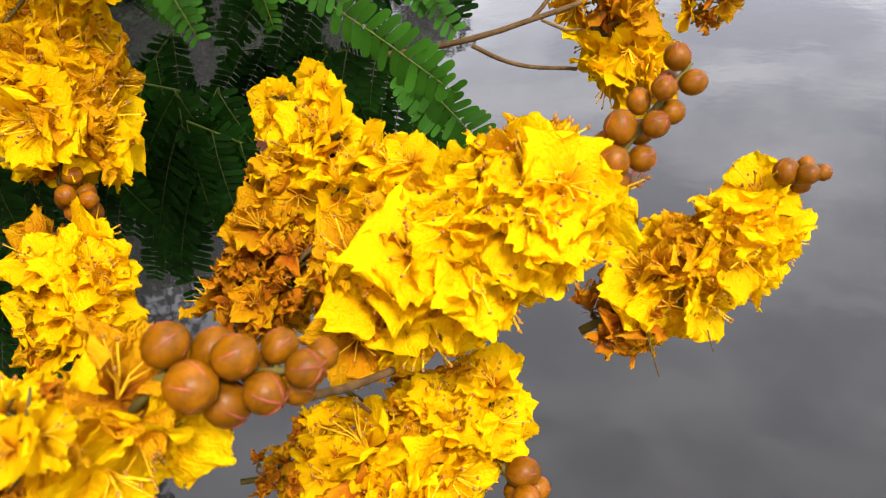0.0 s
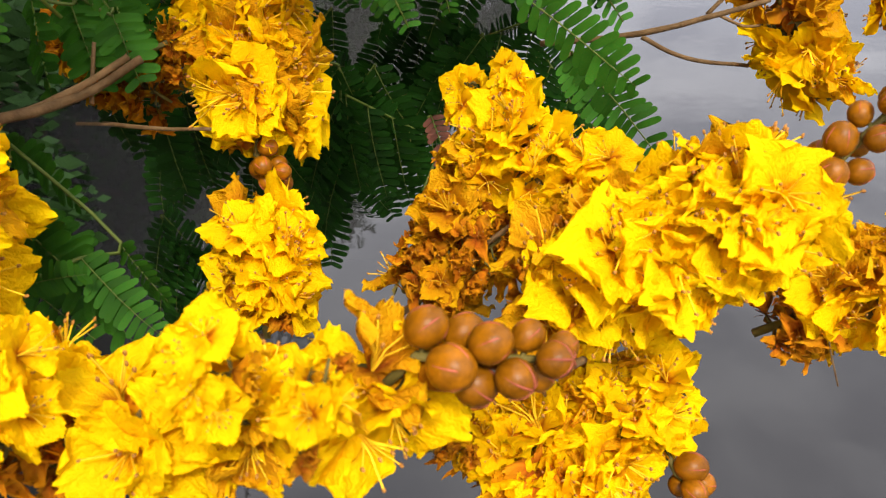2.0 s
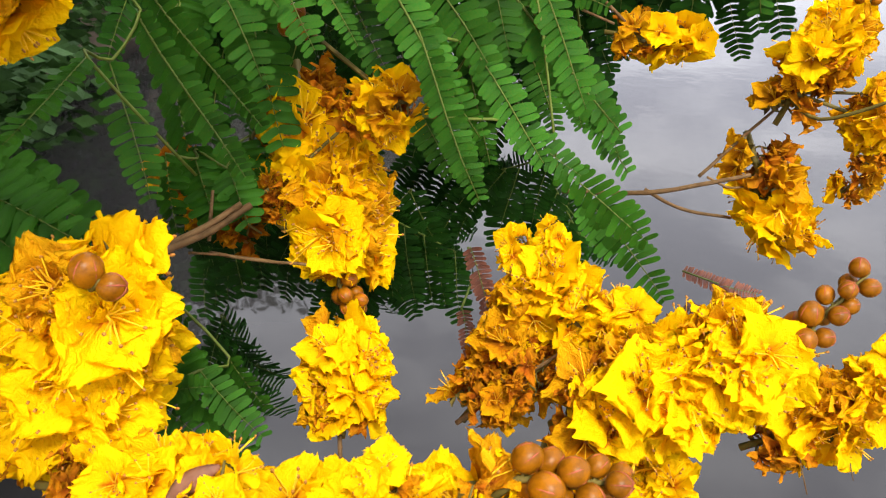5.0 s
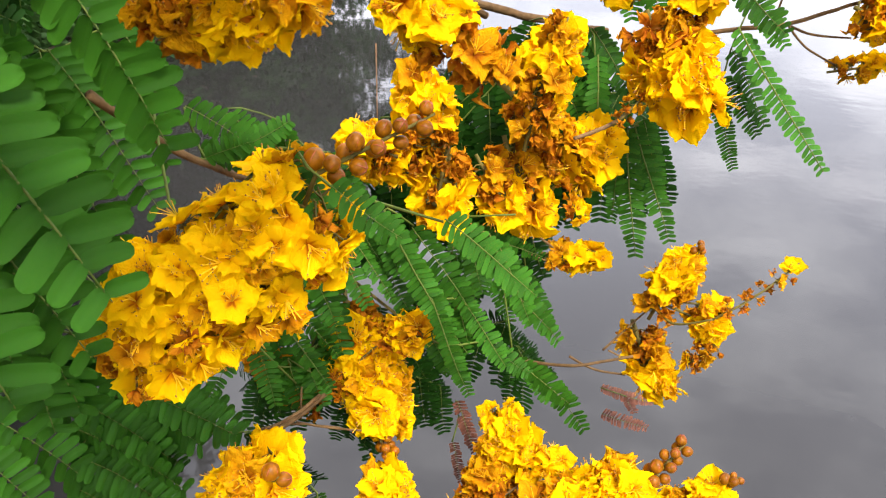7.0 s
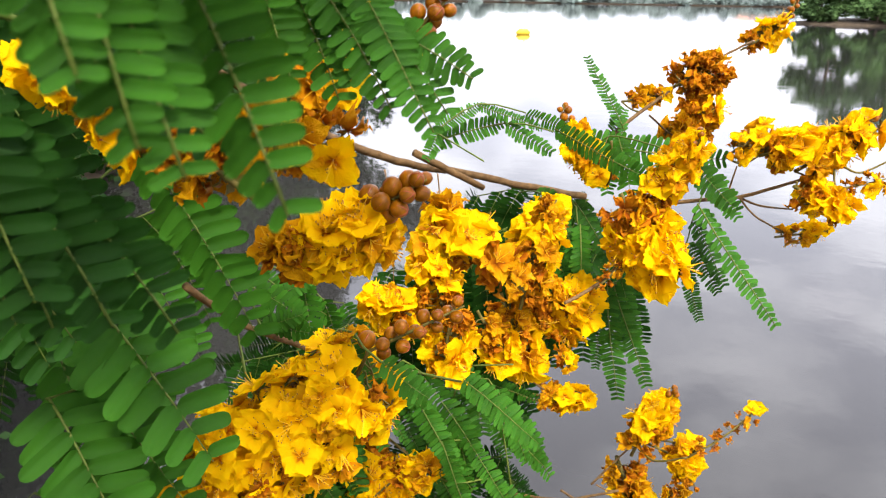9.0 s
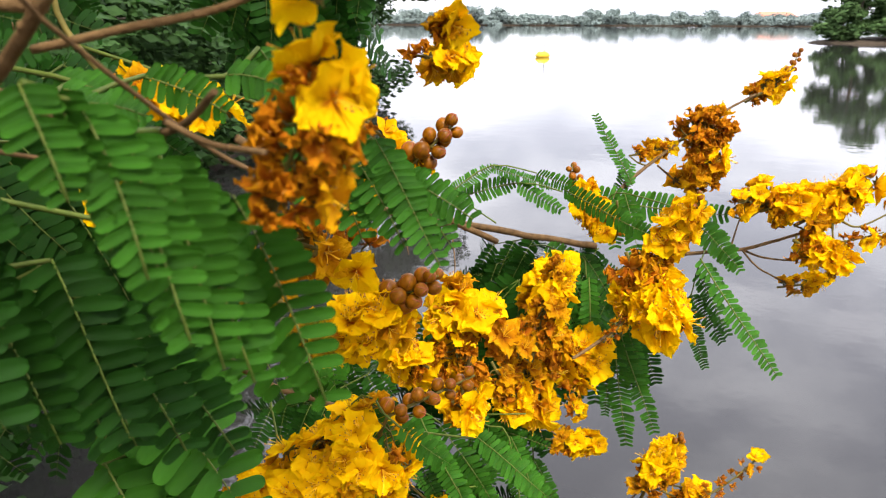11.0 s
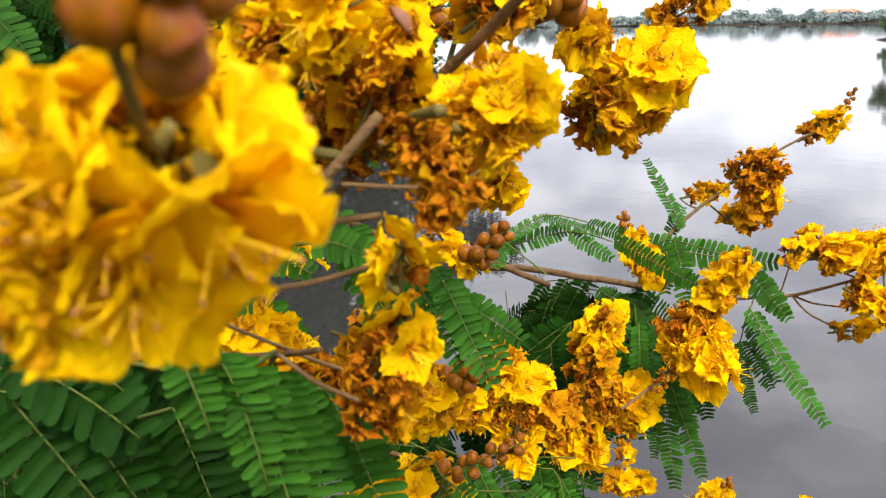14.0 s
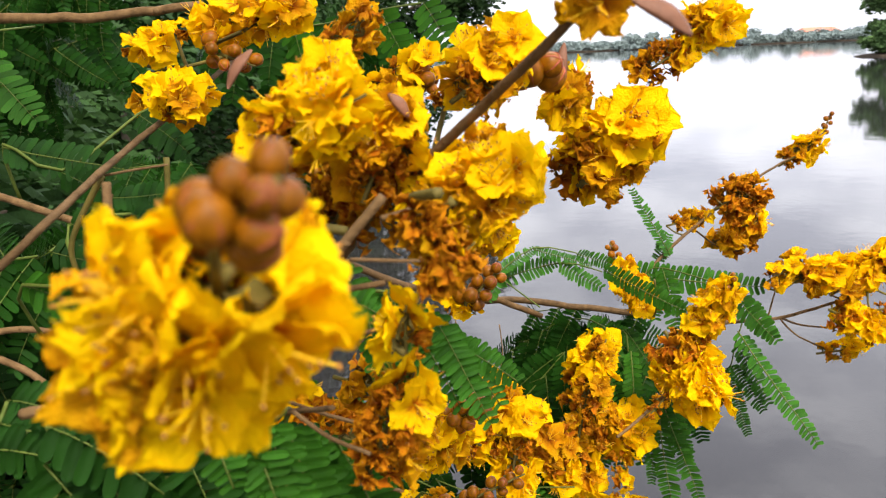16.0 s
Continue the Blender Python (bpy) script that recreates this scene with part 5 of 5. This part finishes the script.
leaf([((0.6777, 1.0099, 2.4121), (0.7073, 1.0019, 2.3922), 0.0080), ((0.6837, 1.0007, 2.3911), (0.7034, 0.9974, 2.3992), 0.0060), ((0.6815, 1.0101, 2.3937), (0.7082, 0.9989, 2.3860), 0.0062)], root=(0.6744, 0.9964, 2.3963))
leaf([((0.6730, 0.8115, 2.5677), (0.6794, 0.7982, 2.5388), 0.0069), ((0.6816, 0.8095, 2.5676), (0.7000, 0.7900, 2.5323), 0.0062), ((0.6946, 0.8032, 2.5601), (0.7097, 0.7858, 2.5280), 0.0061), ((0.6975, 0.8053, 2.5526), (0.7194, 0.7901, 2.5386), 0.0053), ((0.6889, 0.8107, 2.5623), (0.6934, 0.7970, 2.5388), 0.0058), ((0.6669, 0.8234, 2.5678), (0.6712, 0.8165, 2.5507), 0.0061)], root=(0.6107, 0.8423, 2.5863), fine=True)
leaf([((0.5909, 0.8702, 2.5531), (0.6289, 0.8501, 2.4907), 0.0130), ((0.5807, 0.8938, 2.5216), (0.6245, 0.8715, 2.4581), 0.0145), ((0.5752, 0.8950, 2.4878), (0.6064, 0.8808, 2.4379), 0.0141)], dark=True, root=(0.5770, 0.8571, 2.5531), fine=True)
leaf([((0.5958, 0.9380, 2.4636), (0.6560, 0.8916, 2.3867), 0.0235), ((0.6368, 0.9651, 2.4968), (0.6750, 0.9258, 2.4197), 0.0172), ((0.5970, 0.9125, 2.4102), (0.6249, 0.8827, 2.3595), 0.0204), ((0.5904, 0.9454, 2.4359), (0.6131, 0.9090, 2.3742), 0.0201), ((0.6099, 0.9298, 2.4096), (0.6441, 0.8997, 2.3626), 0.0162)], fine=True)
leaf([((0.6940, 1.2137, 2.3527), (0.7679, 1.2096, 2.2906), 0.0134), ((0.6962, 1.2028, 2.3249), (0.7352, 1.1978, 2.3461), 0.0105), ((0.7294, 1.2186, 2.3401), (0.7336, 1.1968, 2.2846), 0.0126), ((0.7463, 1.2166, 2.3194), (0.7566, 1.1978, 2.2766), 0.0119), ((0.7645, 1.2190, 2.3126), (0.7843, 1.1995, 2.2780), 0.0111)], root=(0.7194, 1.1486, 2.3149))
leaf([((1.0093, 1.2131, 2.4478), (0.9885, 1.2413, 2.5114), 0.0075), ((1.0025, 1.2240, 2.4420), (1.0186, 1.2274, 2.4658), 0.0090)], root=(0.9950, 1.2493, 2.4125))
leaf([((0.8272, 1.1661, 2.4630), (0.8604, 1.1706, 2.4811), 0.0070), ((0.8604, 1.1706, 2.4811), (0.9088, 1.1594, 2.4631), 0.0071), ((0.8972, 1.1664, 2.4740), (0.9338, 1.1589, 2.4581), 0.0072), ((0.8272, 1.1651, 2.4611), (0.8156, 1.1543, 2.4446), 0.0060)], root=(0.8411, 1.1044, 2.4518))
leaf([((0.9431, 1.1827, 2.4447), (1.0416, 1.1138, 2.4458), 0.0114), ((0.9729, 1.1577, 2.4552), (0.9683, 1.1224, 2.4057), 0.0104), ((0.9642, 1.1680, 2.4490), (0.9623, 1.1463, 2.4136), 0.0106), ((1.0046, 1.1255, 2.4476), (1.0237, 1.0708, 2.4165), 0.0100)], root=(0.9618, 1.1686, 2.4358))
leaf([((1.0092, 1.0958, 2.4154), (1.0426, 1.0362, 2.3371), 0.0089), ((1.0303, 1.1161, 2.4299), (1.0449, 1.0941, 2.4019), 0.0084), ((1.0136, 1.1082, 2.3972), (1.0344, 1.0839, 2.3524), 0.0085), ((1.0079, 1.1127, 2.3746), (1.0257, 1.0951, 2.3184), 0.0087), ((1.0085, 1.1047, 2.3815), (1.0273, 1.0844, 2.3456), 0.0076)], root=(1.0220, 1.1118, 2.4153))
leaf([((0.9496, 1.1018, 2.3541), (0.9593, 1.0664, 2.2848), 0.0083), ((0.9451, 1.1030, 2.3540), (0.9400, 1.0737, 2.2738), 0.0083), ((0.9457, 1.1107, 2.3474), (0.9322, 1.0934, 2.2910), 0.0077), ((0.9541, 1.1021, 2.3584), (0.9575, 1.0820, 2.3118), 0.0074)], root=(0.9403, 1.0989, 2.3649))
leaf([((0.9187, 1.1480, 2.4069), (0.9392, 1.1047, 2.3355), 0.0108), ((0.9305, 1.1447, 2.4080), (0.9537, 1.1117, 2.3671), 0.0108), ((0.9088, 1.1460, 2.3911), (0.9219, 1.1265, 2.3523), 0.0109), ((0.9285, 1.1306, 2.3944), (0.9253, 1.0924, 2.3155), 0.0107), ((0.9104, 1.1726, 2.4110), (0.9489, 1.1418, 2.3901), 0.0094)], root=(0.9043, 1.1871, 2.4067))
leaf([((0.7772, 1.0732, 2.3274), (0.8022, 1.0309, 2.2610), 0.0096), ((0.7752, 1.0798, 2.3194), (0.7815, 1.0619, 2.2894), 0.0090), ((0.7944, 1.0800, 2.3109), (0.8173, 1.0404, 2.2685), 0.0091)], root=(0.7548, 1.1088, 2.3174))
leaf([((0.8186, 1.0951, 2.3069), (0.8847, 1.0581, 2.2347), 0.0097), ((0.8332, 1.0873, 2.2995), (0.8348, 1.0683, 2.2642), 0.0096), ((0.8466, 1.0796, 2.2922), (0.8664, 1.0581, 2.2443), 0.0089), ((0.8243, 1.1011, 2.3017), (0.8791, 1.0811, 2.2752), 0.0090), ((0.8517, 1.0520, 2.2223), (0.8822, 1.0294, 2.1964), 0.0097)], root=(0.8547, 1.0687, 2.3163))
leaf([((0.6553, 0.7190, 2.5642), (0.6683, 0.7067, 2.5327), 0.0067), ((0.6485, 0.7160, 2.5673), (0.6574, 0.7056, 2.5378), 0.0064), ((0.6423, 0.7057, 2.5765), (0.6491, 0.6964, 2.5490), 0.0055), ((0.6374, 0.7026, 2.5805), (0.6444, 0.6947, 2.5591), 0.0049), ((0.6315, 0.7013, 2.5836), (0.6355, 0.6966, 2.5694), 0.0043)], root=(0.6468, 0.7133, 2.5755), fine=True)
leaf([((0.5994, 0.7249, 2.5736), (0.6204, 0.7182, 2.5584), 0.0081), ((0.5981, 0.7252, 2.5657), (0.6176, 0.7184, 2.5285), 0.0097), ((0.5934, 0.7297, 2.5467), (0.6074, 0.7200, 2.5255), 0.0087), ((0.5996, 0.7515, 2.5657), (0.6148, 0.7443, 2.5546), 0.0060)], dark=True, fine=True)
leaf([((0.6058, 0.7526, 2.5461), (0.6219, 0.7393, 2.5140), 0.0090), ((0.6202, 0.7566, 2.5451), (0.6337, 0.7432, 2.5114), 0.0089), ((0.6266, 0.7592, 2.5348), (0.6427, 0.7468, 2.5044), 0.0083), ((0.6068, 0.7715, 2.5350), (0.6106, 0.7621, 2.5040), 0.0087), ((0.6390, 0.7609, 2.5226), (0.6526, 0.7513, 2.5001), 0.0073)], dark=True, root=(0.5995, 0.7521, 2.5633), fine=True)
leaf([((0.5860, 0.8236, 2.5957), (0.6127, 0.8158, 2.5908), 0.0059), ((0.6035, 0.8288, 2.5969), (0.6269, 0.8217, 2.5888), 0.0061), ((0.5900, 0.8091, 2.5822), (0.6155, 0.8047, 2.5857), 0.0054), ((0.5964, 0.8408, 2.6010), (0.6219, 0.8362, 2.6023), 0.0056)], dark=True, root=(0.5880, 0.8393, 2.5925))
leaf([((0.5766, 0.8018, 2.5839), (0.5923, 0.7960, 2.5745), 0.0066), ((0.6274, 0.7462, 2.5761), (0.6421, 0.7427, 2.5744), 0.0039), ((0.6228, 0.7733, 2.5797), (0.6394, 0.7677, 2.5723), 0.0047), ((0.6564, 0.7746, 2.5791), (0.6731, 0.7692, 2.5745), 0.0050), ((0.6646, 0.7831, 2.5849), (0.6715, 0.7780, 2.5725), 0.0052)], root=(0.5765, 0.8132, 2.5637), fine=True)
leaf([((0.8311, 1.1836, 2.4524), (0.8822, 1.1674, 2.4666), 0.0086), ((0.8822, 1.1674, 2.4666), (0.9121, 1.1469, 2.4477), 0.0084), ((0.9069, 1.1366, 2.4643), (0.9625, 1.0824, 2.4376), 0.0116)])
leaf([((0.5192, 0.9778, 2.6498), (0.5480, 0.9591, 2.6221), 0.0110), ((0.5174, 0.9900, 2.6598), (0.5315, 0.9740, 2.6287), 0.0107)], root=(0.5347, 1.0376, 2.6654))
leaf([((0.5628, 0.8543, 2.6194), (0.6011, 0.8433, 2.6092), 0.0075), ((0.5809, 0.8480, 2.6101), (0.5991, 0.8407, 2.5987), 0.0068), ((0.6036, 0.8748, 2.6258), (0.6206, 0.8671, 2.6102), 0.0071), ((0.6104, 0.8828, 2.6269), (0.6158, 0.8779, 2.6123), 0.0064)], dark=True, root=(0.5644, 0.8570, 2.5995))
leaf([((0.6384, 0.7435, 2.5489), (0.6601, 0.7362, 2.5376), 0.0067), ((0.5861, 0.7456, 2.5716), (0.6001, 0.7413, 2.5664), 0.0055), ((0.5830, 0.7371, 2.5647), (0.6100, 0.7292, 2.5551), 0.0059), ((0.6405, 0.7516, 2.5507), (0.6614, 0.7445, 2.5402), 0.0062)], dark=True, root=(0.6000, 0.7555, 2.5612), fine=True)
leaf([((0.6762, 0.9332, 2.3873), (0.7080, 0.9261, 2.3728), 0.0069), ((0.7121, 0.9346, 2.4161), (0.7267, 0.9199, 2.3893), 0.0068), ((0.7257, 0.9130, 2.4087), (0.7476, 0.9004, 2.3923), 0.0075), ((0.7786, 0.9599, 2.3684), (0.8157, 0.9386, 2.3398), 0.0090)], root=(0.6684, 0.9738, 2.4200))
leaf([((0.6638, 0.9697, 2.6692), (0.6707, 0.9595, 2.6368), 0.0095), ((0.7095, 0.9587, 2.6644), (0.7198, 0.9483, 2.6309), 0.0095), ((0.7283, 0.9546, 2.6667), (0.7421, 0.9457, 2.6412), 0.0095), ((0.6741, 0.9854, 2.6588), (0.6950, 0.9743, 2.6322), 0.0088)], root=(0.6369, 0.9491, 2.6461))
leaf([((0.6050, 1.0741, 2.2584), (0.6343, 1.0442, 2.2382), 0.0130), ((0.6221, 1.0596, 2.2384), (0.6797, 1.0216, 2.2255), 0.0130), ((0.5951, 1.0645, 2.2335), (0.6421, 1.0233, 2.2161), 0.0130), ((0.5924, 1.0586, 2.2200), (0.6499, 1.0099, 2.2014), 0.0130), ((0.5898, 1.0526, 2.2064), (0.6455, 1.0010, 2.1888), 0.0130), ((0.5857, 1.0460, 2.1906), (0.6336, 0.9947, 2.1775), 0.0130)], root=(0.6459, 1.0530, 2.2034), fine=True)
leaf([((0.7017, 1.1128, 2.2625), (0.7122, 1.0722, 2.2140), 0.0127), ((0.7380, 1.1160, 2.2892), (0.7466, 1.0718, 2.2322), 0.0127), ((0.7121, 1.1191, 2.2809), (0.7085, 1.0970, 2.2528), 0.0127)], root=(0.7406, 1.1381, 2.2888), fine=True)
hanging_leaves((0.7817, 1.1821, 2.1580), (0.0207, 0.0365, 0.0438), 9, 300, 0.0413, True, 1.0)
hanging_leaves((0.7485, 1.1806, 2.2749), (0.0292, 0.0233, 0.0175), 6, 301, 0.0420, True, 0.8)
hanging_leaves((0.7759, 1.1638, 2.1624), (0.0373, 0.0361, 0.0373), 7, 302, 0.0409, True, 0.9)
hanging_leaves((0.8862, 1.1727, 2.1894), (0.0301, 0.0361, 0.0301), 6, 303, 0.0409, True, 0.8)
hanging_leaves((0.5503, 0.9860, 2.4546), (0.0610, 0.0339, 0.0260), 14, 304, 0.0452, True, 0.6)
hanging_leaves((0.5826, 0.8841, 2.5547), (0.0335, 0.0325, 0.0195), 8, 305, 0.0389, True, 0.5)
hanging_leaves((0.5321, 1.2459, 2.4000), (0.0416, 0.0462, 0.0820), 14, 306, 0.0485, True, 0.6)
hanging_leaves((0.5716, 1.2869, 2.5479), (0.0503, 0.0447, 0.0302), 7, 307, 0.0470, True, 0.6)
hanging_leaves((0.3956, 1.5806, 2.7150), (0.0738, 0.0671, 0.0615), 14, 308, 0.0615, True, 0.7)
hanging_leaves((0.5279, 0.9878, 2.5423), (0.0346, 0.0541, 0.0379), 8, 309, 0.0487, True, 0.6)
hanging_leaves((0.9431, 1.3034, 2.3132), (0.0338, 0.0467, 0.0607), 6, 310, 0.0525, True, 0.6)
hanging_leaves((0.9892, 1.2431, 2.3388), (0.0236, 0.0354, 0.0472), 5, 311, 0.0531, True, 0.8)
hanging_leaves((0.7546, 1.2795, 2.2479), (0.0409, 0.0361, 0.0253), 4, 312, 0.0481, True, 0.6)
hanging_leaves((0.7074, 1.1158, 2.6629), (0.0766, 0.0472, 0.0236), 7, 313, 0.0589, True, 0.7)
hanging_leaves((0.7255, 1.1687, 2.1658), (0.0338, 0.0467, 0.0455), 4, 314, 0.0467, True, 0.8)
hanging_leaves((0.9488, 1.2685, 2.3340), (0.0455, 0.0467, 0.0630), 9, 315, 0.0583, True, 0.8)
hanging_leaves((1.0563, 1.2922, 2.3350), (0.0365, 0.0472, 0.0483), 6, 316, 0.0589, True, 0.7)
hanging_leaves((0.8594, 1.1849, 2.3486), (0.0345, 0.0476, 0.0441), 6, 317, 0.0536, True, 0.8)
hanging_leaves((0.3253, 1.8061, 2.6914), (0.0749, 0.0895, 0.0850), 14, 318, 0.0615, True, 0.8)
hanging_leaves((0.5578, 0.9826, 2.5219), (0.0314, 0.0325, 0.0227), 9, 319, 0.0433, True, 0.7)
leaf([((0.8234, 1.0837, 2.1732), (0.8325, 1.0644, 2.1414), 0.0059), ((0.8174, 1.0714, 2.1483), (0.8202, 1.0574, 2.1239), 0.0054), ((0.8259, 1.0841, 2.1584), (0.8329, 1.0774, 2.1491), 0.0049)], dry=True)
leaf([((0.9774, 1.1604, 2.0992), (1.0210, 1.1399, 2.0883), 0.0062), ((0.9972, 1.1507, 2.0932), (1.0024, 1.1422, 2.0801), 0.0054)], dry=True)
leaf([((0.9771, 1.1529, 2.0787), (1.0120, 1.1345, 2.0653), 0.0082)], dry=True)
seed_pod((0.7138, 0.9197, 2.2049), (0.7270, 0.9210, 2.2127), 0.0052)
seed_pod((0.6958, 0.6660, 2.6486), (0.7032, 0.6634, 2.6437), 0.0031)
seed_pod((0.6813, 0.7025, 2.6230), (0.6871, 0.7001, 2.6183), 0.0017)
seed_pod((0.6692, 0.7069, 2.6362), (0.6724, 0.7057, 2.6319), 0.0023)
seed_pod((0.7251, 0.7634, 2.6332), (0.7261, 0.7656, 2.6441), 0.0029)
seed_pod((0.6402, 0.7508, 2.6370), (0.6463, 0.7513, 2.6453), 0.0031)
twig([(0.9098, 0.9556, 2.1573), (0.9092, 0.9518, 2.1509), (0.9095, 0.9450, 2.1414)], 0.00029, 0.00021)
twig([(0.9223, 0.9445, 2.1535), (0.9230, 0.9419, 2.1481)], 0.00022, 0.00015)
twig([(0.7836, 1.1245, 2.4103), (0.7798, 1.1086, 2.3661)], 0.00042, 0.00029)
twig([(0.8013, 1.0799, 2.4508), (0.8010, 1.0727, 2.4303), (0.7962, 1.0686, 2.4165)], 0.00045, 0.00031)
twig([(0.7895, 1.1748, 2.4338), (0.7917, 1.1670, 2.4136)], 0.00065, 0.00045)
# end of the plan
